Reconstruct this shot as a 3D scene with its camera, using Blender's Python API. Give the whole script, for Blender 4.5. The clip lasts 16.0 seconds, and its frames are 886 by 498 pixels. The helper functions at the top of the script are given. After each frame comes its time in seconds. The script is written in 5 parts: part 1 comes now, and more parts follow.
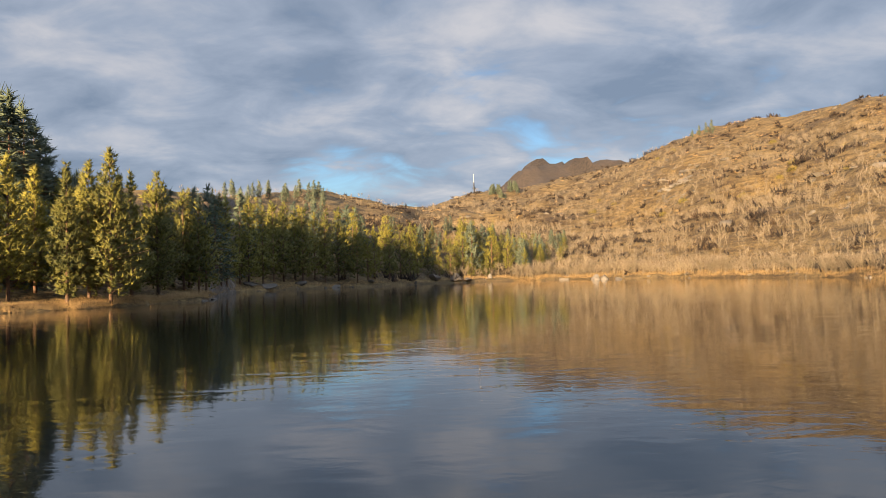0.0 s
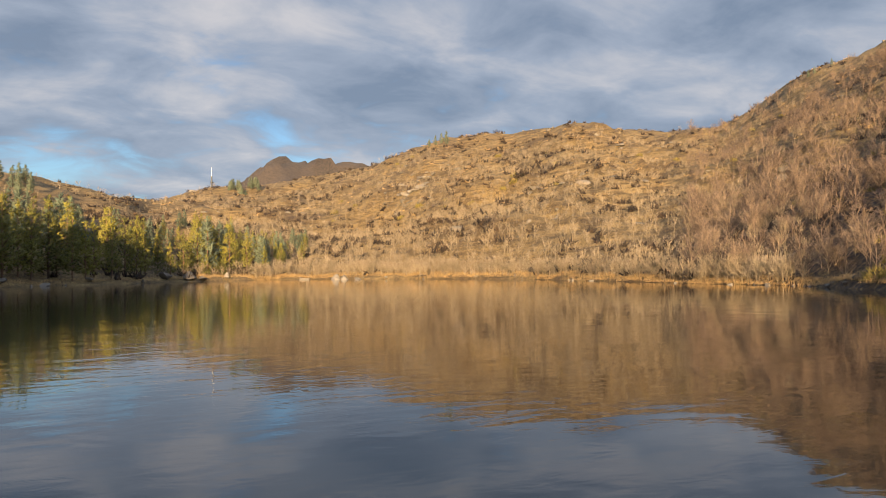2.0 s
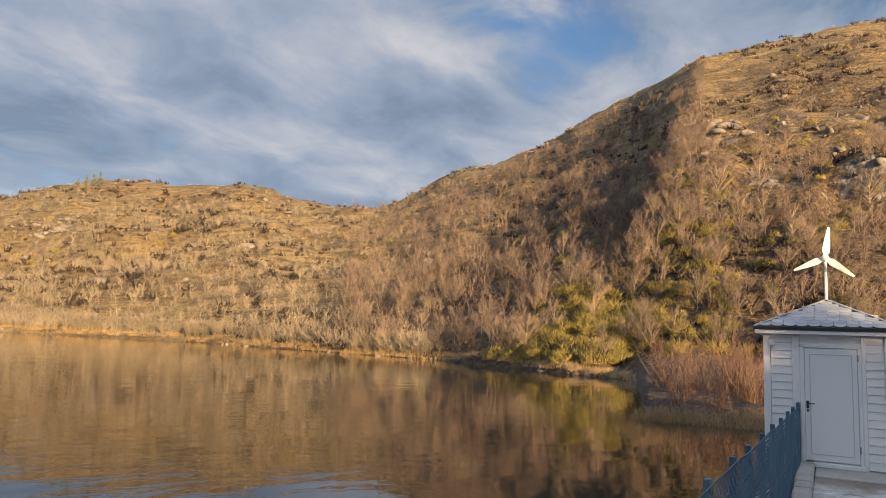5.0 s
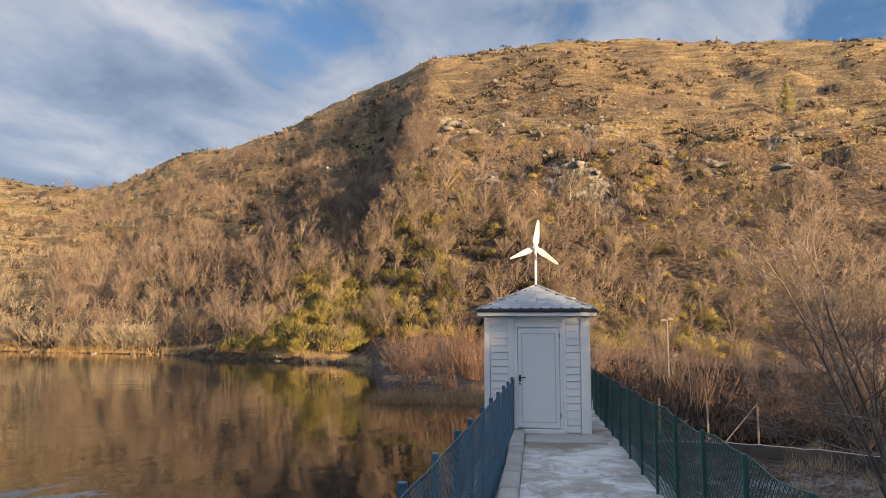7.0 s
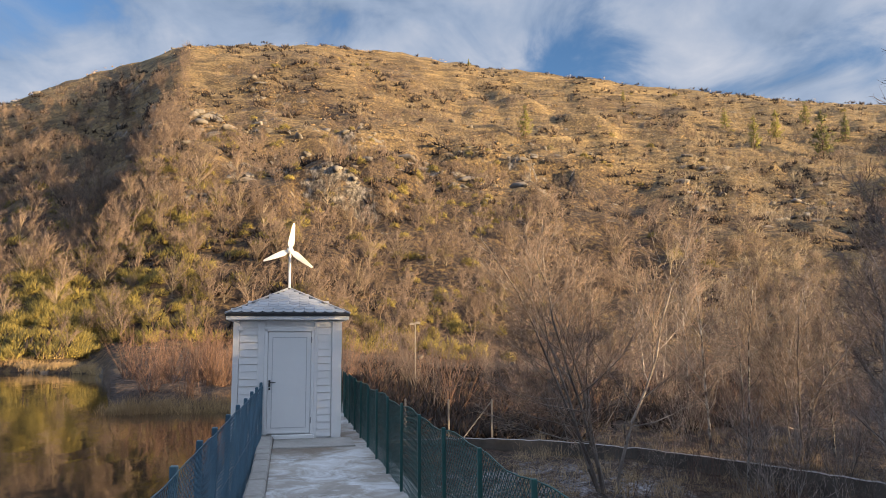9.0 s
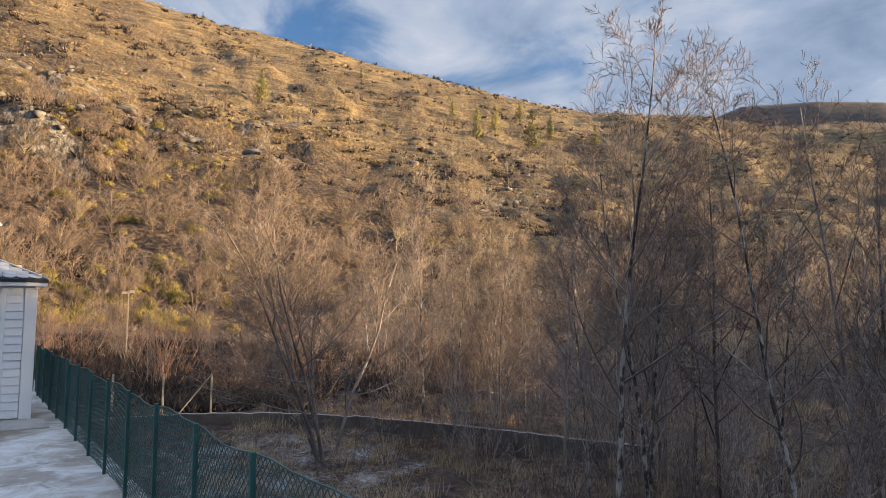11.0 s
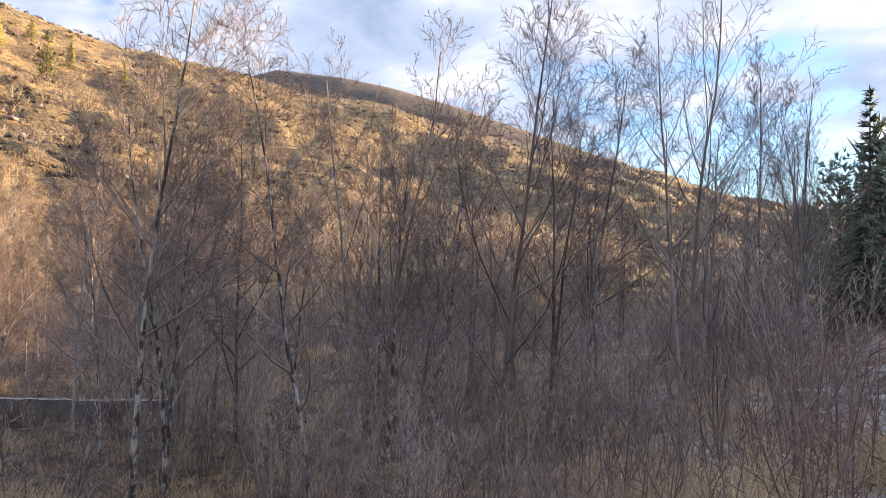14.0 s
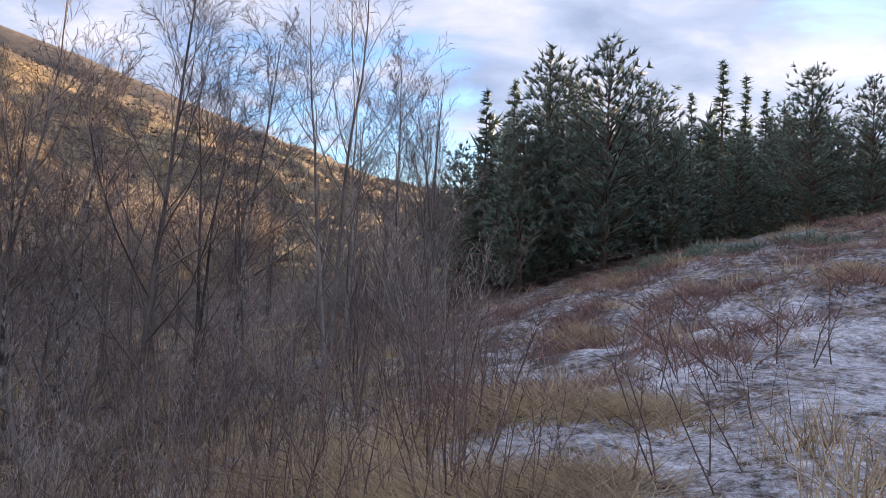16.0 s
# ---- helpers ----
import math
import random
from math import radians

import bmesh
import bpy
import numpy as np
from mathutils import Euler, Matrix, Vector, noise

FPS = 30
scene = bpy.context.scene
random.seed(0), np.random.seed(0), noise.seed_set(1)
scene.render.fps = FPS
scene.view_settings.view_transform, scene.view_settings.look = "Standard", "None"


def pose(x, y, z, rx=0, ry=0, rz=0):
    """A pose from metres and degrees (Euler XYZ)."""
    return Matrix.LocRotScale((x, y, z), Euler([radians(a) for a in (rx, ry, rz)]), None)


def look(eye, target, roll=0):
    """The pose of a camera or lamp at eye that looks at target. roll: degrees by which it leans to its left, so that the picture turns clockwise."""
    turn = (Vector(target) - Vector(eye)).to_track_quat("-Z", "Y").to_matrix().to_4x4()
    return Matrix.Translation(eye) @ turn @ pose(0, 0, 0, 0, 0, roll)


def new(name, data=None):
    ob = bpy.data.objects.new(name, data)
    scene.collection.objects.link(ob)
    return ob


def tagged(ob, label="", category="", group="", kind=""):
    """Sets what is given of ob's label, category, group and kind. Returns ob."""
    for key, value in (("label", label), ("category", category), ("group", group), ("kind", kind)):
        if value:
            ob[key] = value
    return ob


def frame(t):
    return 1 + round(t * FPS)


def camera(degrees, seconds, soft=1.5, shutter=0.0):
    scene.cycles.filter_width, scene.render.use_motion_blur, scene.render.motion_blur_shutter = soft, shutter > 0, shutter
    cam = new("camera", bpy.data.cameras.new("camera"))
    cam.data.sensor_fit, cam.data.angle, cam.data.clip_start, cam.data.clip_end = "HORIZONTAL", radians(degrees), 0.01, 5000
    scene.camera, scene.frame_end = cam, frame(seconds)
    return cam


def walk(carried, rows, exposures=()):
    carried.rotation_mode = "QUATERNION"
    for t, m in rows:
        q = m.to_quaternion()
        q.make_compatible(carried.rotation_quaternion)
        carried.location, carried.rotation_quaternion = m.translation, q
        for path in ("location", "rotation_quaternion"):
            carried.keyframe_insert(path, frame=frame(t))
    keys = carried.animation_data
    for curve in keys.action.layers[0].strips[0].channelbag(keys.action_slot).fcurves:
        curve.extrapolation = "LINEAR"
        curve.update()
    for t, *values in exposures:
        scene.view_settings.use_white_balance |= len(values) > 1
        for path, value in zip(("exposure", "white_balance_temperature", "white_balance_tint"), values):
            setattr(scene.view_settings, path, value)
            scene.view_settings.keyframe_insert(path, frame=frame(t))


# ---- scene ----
cam = camera(63.8, 16.0, soft=0.6)
EYE = 2.45                      # the eye above the water, which lies at z = 0
PATH = [  # seconds, yaw, pitch, roll
    (0.0, -0.18, 2.23, 1.68), (0.5, -5.67, 2.27, 1.85), (1.0, -10.55, 2.13, 1.73), (1.5, -15.09, 1.89, 1.51),
    (2.0, -20.84, 1.74, 0.95), (2.5, -24.78, 3.02, -0.15), (3.0, -29.93, 3.85, -1.26), (3.5, -34.16, 5.27, -2.45),
    (6.0, -58.65, 7.07, -1.01), (6.5, -64.18, 6.90, -0.56), (7.0, -68.64, 6.87, -0.12), (7.5, -71.91, 6.94, 0.03),
    (8.0, -76.58, 7.06, 0.25), (8.5, -82.47, 7.17, 0.30), (11.0, -109.84, 4.94, -0.37), (11.5, -115.43, 3.84, -0.71),
    (12.0, -120.87, 2.98, -1.06), (12.5, -126.89, 2.53, -1.22), (13.0, -134.30, 2.48, -1.30),
    (13.5, -140.60, 2.13, -1.19), (14.0, -146.56, 1.69, -1.21), (14.5, -154.23, 0.56, -1.35),
    (15.0, -161.08, 0.16, -1.56), (15.5, -167.50, 0.35, -1.75), (16.0, -174.30, 0.37, -1.78)]
walk(cam, [(t, pose(0.04, 0.03, EYE, 90 + p, r, y)) for t, y, p, r in PATH],
     exposures=[(0.0, 1.81, 6750, 12), (3.5, 1.74, 6850, 12), (7.0, 1.85, 6450, 11), (8.5, 1.88, 6250, 11), (11.0, 1.95, 6200, 11), (13.5, 2.60, 6450, 15), (14.5, 2.90, 6650, 18), (15.2, 2.70, 6500, 19), (16.0, 2.53, 6350, 20)])

# ---- light ----
SUN_AZ, SUN_EL = 202.0, 8.5     # degrees clockwise from +y, and above the horizon
sun = new("sun", bpy.data.lights.new("sun", "SUN"))
sun.data.energy, sun.data.angle, sun.data.color = 5.0, radians(0.6), (1.0, 0.69, 0.36)
sd = Vector((math.sin(radians(SUN_AZ)) * math.cos(radians(SUN_EL)), math.cos(radians(SUN_AZ)) * math.cos(radians(SUN_EL)),
             math.sin(radians(SUN_EL))))
sun.matrix_world = look(sd * 100, (0, 0, 0))


# ---- node helpers ----
class Nodes:
    """A short way to write node trees."""

    def __init__(self, tree):
        self.t = tree
        tree.nodes.clear()

    def n(self, kind, **values):
        node = self.t.nodes.new("ShaderNode" + kind)
        for key, value in values.items():
            setattr(node, key, value)
        return node

    def link(self, a, b):
        self.t.links.new(a, b)

    def put(self, socket, value):
        if isinstance(value, bpy.types.NodeSocket):
            self.link(value, socket)
        else:
            socket.default_value = value

    def math(self, op, a, b=0.0, c=0.0):
        node = self.n("Math", operation=op)
        for s, v in zip(node.inputs, (a, b, c)):
            self.put(s, v)
        return node.outputs[0]

    def noise(self, vec, scale, detail=4.0, rough=0.55, distort=0.0):
        node = self.n("TexNoise")
        self.link(vec, node.inputs["Vector"])
        for k, v in (("Scale", scale), ("Detail", detail), ("Roughness", rough), ("Distortion", distort)):
            node.inputs[k].default_value = v
        return node.outputs["Fac"]

    def ramp(self, fac, *stops):
        node = self.n("ValToRGB")
        els = node.color_ramp.elements
        while len(els) < len(stops):
            els.new(0.5)
        for e, (p, c) in zip(els, stops):
            e.position, e.color = p, (*c, 1.0) if not isinstance(c, (int, float)) else (c, c, c, 1.0)
        self.link(fac, node.inputs[0])
        return node.outputs[0]

    def mix(self, fac, a, b, blend="MIX"):
        node = self.n("Mix", data_type="RGBA", blend_type=blend)
        self.put(node.inputs[0], fac)
        for s, v in ((node.inputs[6], a), (node.inputs[7], b)):
            self.put(s, (*v, 1.0) if isinstance(v, tuple) and len(v) == 3 else v)
        return node.outputs[2]

    def coords(self, scale=(1, 1, 1), kind="Object"):
        tc = self.n("TexCoord")
        mp = self.n("Mapping")
        mp.inputs["Scale"].default_value = scale
        self.link(tc.outputs[kind], mp.inputs[0])
        return mp.outputs[0]

    def world_coords(self, scale=(1, 1, 1)):
        g = self.n("NewGeometry")
        mp = self.n("Mapping")
        mp.inputs["Scale"].default_value = scale
        self.link(g.outputs["Position"], mp.inputs[0])
        return mp.outputs[0]

    def bump(self, height, strength=0.4, distance=0.02):
        b = self.n("Bump")
        b.inputs["Strength"].default_value, b.inputs["Distance"].default_value = strength, distance
        self.link(height, b.inputs["Height"])
        return b.outputs[0]

    def surface(self, color, rough=0.8, normal=None, metallic=0.0, **more):
        p = self.n("BsdfPrincipled")
        self.put(p.inputs["Base Color"], (*color, 1.0) if isinstance(color, tuple) else color)
        self.put(p.inputs["Roughness"], rough)
        self.put(p.inputs["Metallic"], metallic)
        for k, v in more.items():
            self.put(p.inputs[k.replace("_", " ")], v)
        if normal is not None:
            self.link(normal, p.inputs["Normal"])
        out = self.n("OutputMaterial")
        self.link(p.outputs[0], out.inputs[0])
        return p


def material(name):
    m = bpy.data.materials.new(name)
    m.use_nodes = True
    return m, Nodes(m.node_tree)


def varied(name, dark, light, scale=6.0, rough=0.85, bump=0.3, spread=0.35, metallic=0.0, stretch=(1, 1, 1)):
    """A plain natural surface: two colours mixed by coarse and fine noise, and varied from piece to piece."""
    m, n = material(name)
    v = n.coords(stretch)
    coarse, fine = n.noise(v, scale), n.noise(v, scale * 9, 3)
    fac = n.math("ADD", n.math("MULTIPLY", coarse, 0.7), n.math("MULTIPLY", fine, 0.3))
    info = n.n("ObjectInfo")
    isl = n.n("NewGeometry")
    wob = n.math("ADD", info.outputs["Random"], isl.outputs["Random Per Island"])
    fac = n.math("ADD", fac, n.math("MULTIPLY", n.math("SUBTRACT", wob, 1.0), spread))
    col = n.ramp(fac, (0.25, dark), (0.75, light))
    n.surface(col, rough, n.bump(fine, bump, 0.01), metallic)
    return m


# ---- sky: thin layered cloud with blue gaps ----
world = bpy.data.worlds.new("sky")
scene.world = world
world.use_nodes = True
w = Nodes(world.node_tree)
sky = w.n("TexSky", sky_type="NISHITA", sun_disc=False, sun_elevation=radians(SUN_EL), sun_rotation=radians(SUN_AZ))
sky.altitude, sky.air_density, sky.dust_density, sky.ozone_density = 50, 1.0, 0.15, 1.5
tc = w.n("TexCoord")
sep = w.n("SeparateXYZ")
w.link(tc.outputs["Generated"], sep.inputs[0])
lift = w.math("ADD", w.math("MAXIMUM", sep.outputs[2], 0.0), 0.24)
cmb = w.n("CombineXYZ")
w.link(w.math("DIVIDE", sep.outputs[0], lift), cmb.inputs[0])
w.link(w.math("DIVIDE", sep.outputs[1], lift), cmb.inputs[1])
lay = w.n("Mapping")
w.link(cmb.outputs[0], lay.inputs[0])
lay.inputs["Rotation"].default_value = (0, 0, radians(-20))
lay.inputs["Scale"].default_value = (1.0, 1.25, 1)
big = w.noise(lay.outputs[0], 0.62, 5, 0.5, 0.4)
wisp = w.noise(lay.outputs[0], 3.3, 7, 0.56, 0.5)
shade = w.noise(lay.outputs[0], 1.7, 6, 0.54, 0.3)
thick = w.math("ADD", w.math("MULTIPLY", big, 0.62), w.math("MULTIPLY", wisp, 0.38))
for az, el, wide, much in ((3, 16, 3.5, 0.6), (-12, 21, 4, 0.4), (-7, 7.0, 4, 0.7), (28, 24, 4, 0.3), (56, 22.5, 5, 0.6), (79, 26, 7, 0.5),
                           (104, 20.5, 8, 0.9), (96, 24, 6, 0.5), (126, 17, 7, 0.8), (148, 13, 3, 0.4), (157, 10, 4, 0.6), (167, 8, 5, 0.8), (175, 9, 4, 0.4), (204, 17, 6, 0.8)):
    there = w.n("VectorMath", operation="DOT_PRODUCT")         # a blue gap in the cloud
    w.link(tc.outputs["Generated"], there.inputs[0])
    there.inputs[1].default_value = (math.sin(radians(az)) * math.cos(radians(el)), math.cos(radians(az)) * math.cos(radians(el)), math.sin(radians(el)))
    thick = w.math("SUBTRACT", thick, w.math("MULTIPLY", w.math("POWER", w.math("MAXIMUM", there.outputs["Value"], 0.0), (57.3 / wide) ** 2), 0.13 * much))
cover = w.ramp(thick, (0.30, 0.0), (0.42, 1.0))
cover.node.color_ramp.interpolation = "EASE"
dot = w.n("VectorMath", operation="DOT_PRODUCT")
w.link(tc.outputs["Generated"], dot.inputs[0])
dot.inputs[1].default_value = sd
facing = w.math("MAXIMUM", dot.outputs["Value"], 0.0)
glow = w.math("ADD", w.math("MULTIPLY", w.math("POWER", facing, 1.5), 0.5), w.math("MULTIPLY", w.math("POWER", facing, 30.0), 0.4))
tone = w.ramp(w.math("ADD", w.math("MULTIPLY", shade, 0.55), w.math("MULTIPLY", wisp, 0.45)),
              (0.37, (0.070, 0.093, 0.130)), (0.50, (0.115, 0.138, 0.176)), (0.64, (0.200, 0.204, 0.218)))
tone = w.mix(w.math("MULTIPLY", glow, 0.12), tone, (0.28, 0.25, 0.20))
clear = w.mix(1.0, sky.outputs[0], (0.036, 0.046, 0.060), "MULTIPLY")
col = w.mix(w.math("MULTIPLY", cover, 0.94), clear, tone)
# an overcast sky grows brighter towards the zenith
col = w.mix(1.0, col, w.ramp(sep.outputs[2], (0.45, 0.5), (0.95, 1.25)), "MULTIPLY")
bg = w.n("Background")
w.link(col, bg.inputs[0])
bg.inputs[1].default_value = 1.76
wo = w.n("OutputWorld")
w.link(bg.outputs[0], wo.inputs[0])


# ---- mesh helpers ----
def mesh_of(name, verts, tris, mat=None, smooth=False):
    """A mesh from arrays of corners and triangles."""
    verts, tris = np.asarray(verts, np.float32), np.asarray(tris, np.int32)
    me = bpy.data.meshes.new(name)
    me.vertices.add(len(verts))
    me.vertices.foreach_set("co", verts.ravel())
    me.loops.add(tris.size)
    me.loops.foreach_set("vertex_index", tris.ravel())
    me.polygons.add(len(tris))
    me.polygons.foreach_set("loop_start", np.arange(0, tris.size, tris.shape[1], dtype=np.int32))
    me.polygons.foreach_set("loop_total", np.full(len(tris), tris.shape[1], np.int32))
    if smooth:
        me.polygons.foreach_set("use_smooth", np.ones(len(tris), bool))
    me.update(calc_edges=True)
    if mat:
        me.materials.append(mat)
    return me


def bm_mesh(name, bm, mat):
    me = bpy.data.meshes.new(name)
    bm.to_mesh(me)
    bm.free()
    me.materials.append(mat)
    return me


def part(name, data, mat, parent, label=""):
    """One mesh object under a thing or a part. data: a bmesh or a mesh."""
    if isinstance(data, bmesh.types.BMesh):
        data = bm_mesh(name, data, mat)
    ob = new(name, data)
    ob.parent = parent
    if label:
        ob["label"] = label
    return ob


def thing(name, m, label, category, group="", kind=""):
    ob = new(name)
    ob.matrix_world = m
    ob.empty_display_size = 0.2
    return tagged(ob, label, category, group, kind)


def box(bm, x0, x1, y0, y1, z0, z1, bevel=0.0):
    m = Matrix.Translation(((x0 + x1) / 2, (y0 + y1) / 2, (z0 + z1) / 2)) @ Matrix.Diagonal((x1 - x0, y1 - y0, z1 - z0, 1))
    made = bmesh.ops.create_cube(bm, size=1.0, matrix=m)
    if bevel:
        edges = list({e for v in made["verts"] for e in v.link_edges})
        bmesh.ops.bevel(bm, geom=edges, offset=bevel, segments=1, affect="EDGES")
    return bm


def rod(bm, a, b, ra, rb=None, sides=8):
    a, b = Vector(a), Vector(b)
    m = Matrix.Translation((a + b) / 2) @ (b - a).to_track_quat("Z", "Y").to_matrix().to_4x4()
    bmesh.ops.create_cone(bm, cap_ends=True, segments=sides, radius1=ra, radius2=ra if rb is None else rb,
                          depth=(b - a).length, matrix=m)
    return bm


def tubes(a, b, ra, rb, sides=3):
    """Tapered sticks from points a to b: corners and triangles."""
    a, b = np.asarray(a, float), np.asarray(b, float)
    ra, rb = np.asarray(ra, float), np.asarray(rb, float)
    d = b - a
    d /= np.maximum(np.linalg.norm(d, axis=1, keepdims=True), 1e-9)
    up = np.where(np.abs(d[:, 2:3]) < 0.9, np.array([[0, 0, 1.0]]), np.array([[1.0, 0, 0]]))
    e = np.cross(d, up)
    e /= np.linalg.norm(e, axis=1, keepdims=True)
    f = np.cross(d, e)
    ang = np.arange(sides) * 2 * np.pi / sides
    ring = e[:, None] * np.cos(ang)[None, :, None] + f[:, None] * np.sin(ang)[None, :, None]
    v = np.concatenate([a[:, None] + ring * ra[:, None, None], b[:, None] + ring * rb[:, None, None]], 1)
    k = np.arange(sides)
    q = (k + 1) % sides
    t = np.concatenate([np.stack([k, q, q + sides], 1), np.stack([k, q + sides, k + sides], 1)])
    n = len(a)
    tris = (t[None] + (np.arange(n) * 2 * sides)[:, None, None]).reshape(-1, 3)
    return v.reshape(-1, 3), tris


def spikes(a, b, r):
    """Three-sided cones from a to the tip b."""
    v, _ = tubes(a, b, r, np.zeros(len(a)), 3)
    v = v.reshape(-1, 6, 3)[:, [0, 1, 2, 3]]
    t = np.array([[0, 1, 3], [1, 2, 3], [2, 0, 3]])
    return v.reshape(-1, 3), (t[None] + (np.arange(len(a)) * 4)[:, None, None]).reshape(-1, 3)


def joined(*pieces):
    vs, ts, k = [], [], 0
    for v, t in pieces:
        vs.append(v)
        ts.append(t + k)
        k += len(v)
    return np.concatenate(vs), np.concatenate(ts)


def scattered(shapes, places, turns, sizes, pick):
    """Joins many copies of a few shapes (corners, triangles): one large mesh."""
    vs, ts, k = [], [], 0
    for i, (v, t) in enumerate(shapes):
        sel = np.where(pick == i)[0]
        if not len(sel):
            continue
        c, s = np.cos(turns[sel])[:, None], np.sin(turns[sel])[:, None]
        z = sizes[sel][:, None]
        x = (v[None, :, 0] * c - v[None, :, 1] * s) * z + places[sel, 0:1]
        y = (v[None, :, 0] * s + v[None, :, 1] * c) * z + places[sel, 1:2]
        h = v[None, :, 2] * z + places[sel, 2:3]
        vs.append(np.stack([x, y, h], -1).reshape(-1, 3))
        ts.append((t[None] + (np.arange(len(sel)) * len(v))[:, None, None] + k).reshape(-1, 3))
        k += len(sel) * len(v)
    return np.concatenate(vs), np.concatenate(ts)


# ---- smooth noise on the plane ----
def hashed(i, j, seed):
    n = (i * 374761393 + j * 668265263 + seed * 974634541) & 0xFFFFFFFF
    n = ((n ^ (n >> 13)) * 1274126177) & 0xFFFFFFFF
    return ((n ^ (n >> 16)) & 0xFFFF) / 65535.0


def value_noise(x, y, seed):
    i, j = np.floor(x).astype(np.int64), np.floor(y).astype(np.int64)
    u, v = x - i, y - j
    u, v = u * u * (3 - 2 * u), v * v * (3 - 2 * v)
    a, b = hashed(i, j, seed), hashed(i + 1, j, seed)
    c, d = hashed(i, j + 1, seed), hashed(i + 1, j + 1, seed)
    return (a * (1 - u) + b * u) * (1 - v) + (c * (1 - u) + d * u) * v - 0.5


def fbm(x, y, size, octaves=4, seed=1, gain=0.5):
    out, amp = 0.0, 1.0
    for k in range(octaves):
        out = out + amp * value_noise(x / size * 2 ** k + 17.3 * k, y / size * 2 ** k - 9.1 * k, seed + k)
        amp *= gain
    return out


def smooth(a, b, x):
    t = np.clip((x - a) / (b - a), 0, 1)
    return t * t * (3 - 2 * t)


def table(az, pairs):
    return np.interp(az, [p[0] for p in pairs], [p[1] for p in pairs], period=360)


# ---- the lie of the land, by bearing (degrees clockwise from +y) round the dam's end ----
DAM_AZ = 76.0
# The plan is drawn in steps that stretch across the lake: a place at the bearing az and q steps out lies q * stretch metres off,
# and its height grows with the stretch and with the tilt of the plan, so that the lake lies level.
PLAN_EYE, TILT = 2.9, 1.17
SLOPE = math.tan(radians(TILT))
SHORE = [(330, 60), (334, 61), (342, 68), (344, 86), (352, 93), (356, 93), (359, 97), (4, 99), (10, 99), (16, 94), (22, 89), (26, 86), (33, 76),
         (40, 67), (48, 61), (52, 56), (58, 49.5), (62.5, 46), (63.5, 28.5), (68, 26.5), (76, 26), (262, 6), (285, 30), (310, 50)]
STRETCH = [(a, EYE / (PLAN_EYE - SLOPE * q)) for a, q in SHORE if a > 325 or a < 63] + [(66, 1.14), (76, 1.07), (90, 1.0), (250, 1.0), (285, 1.1), (310, 1.3)]
# bearings 283 to 312: an unseen steep hill, added to shade the lakeside wood
CREST_R = [(328, 170), (345, 230), (356, 280), (3, 340), (14, 330), (20, 250), (31, 240), (37, 320), (42, 330), (49, 250),
           (58, 215), (68, 205), (77, 225), (90, 255), (112, 275), (132, 310), (150, 400), (175, 420), (215, 120), (240, 95), (280, 95), (288, 86), (302, 86), (312, 120)]
CREST_EL = [(328, 5.5), (345, 5.6), (350, 6.1), (356, 5.0), (359, 4.5), (3, 5.5), (6, 5.5), (10, 6.1), (14.5, 7.4), (18.4, 8.4), (20.4, 9.1), (24, 9.75), (26.6, 9.75),
            (31.2, 10.3), (37.3, 9.3), (42, 9.1), (44, 9.8), (48.3, 12.3), (52.2, 13.5), (56.4, 15.2), (57.8, 16.2), (61.5, 18.2), (68, 20.75), (74, 21.5), (79, 21.9), (84.5, 21.7),
            (91, 20.6), (101, 19.0), (112, 16.5), (120, 14.75), (132, 13.2), (140, 12.0), (147, 10.6), (155, 8.8), (164, 6.5), (168.5, 4.7), (174, 3.6),
            (185, 2.5), (215, 3), (240, 3), (270, 4), (283, 8), (288, 21), (301, 21), (312, 9)]
FOOT = [(56, 50), (60, 50), (64, 55), (70, 56), (78, 54), (90, 60), (120, 70), (160, 75), (200, 40), (250, 30), (278, 34), (286, 62), (304, 62), (312, 55), (330, 62)]


def stretch(az, q):
    """Metres to a step of the plan."""
    return 1 + (table(az, STRETCH) - 1) * smooth(18, 42, q)


def foot_of(az):
    """Where the hillside begins: the shore, but for the tongue of land past the dam."""
    return np.where((az > 57) & (az < 320), table(az, FOOT), table(az, SHORE))



NEAR = {3: [(76, 0.9), (100, 0.4), (140, 0.4), (160, 0.9), (182, 1.2), (256, 1.2)],
        8: [(76, -1.5), (105, -1.6), (120, -1.4), (140, -1.0), (155, -0.3), (165, 0.3), (175, 0.8), (196, 1.35), (230, 1.5), (256, 1.2)],
        15: [(76, -1.6), (100, -1.8), (120, -1.75), (140, -1.5), (155, -1.0), (165, -0.2), (175, 0.7), (182, 1.2), (196, 2.2), (230, 3.0), (256, 2)],
        22: [(76, -1.4), (84, -1.75), (120, -1.75), (140, -1.5), (155, -1.1), (165, -0.5), (175, 0.4), (182, 1.3), (196, 2.95), (206, 3.7), (256, 3.5)],
        30: [(76, 0.2), (90, -1.0), (120, -1.3), (155, -1.1), (165, -0.7), (175, 0.2), (182, 1.2), (196, 3.0), (206, 4.2), (256, 4.5)]}


GULLY, SPUR = 3.5, 3.0           # metres: depth of the gully, height of the spur beside it


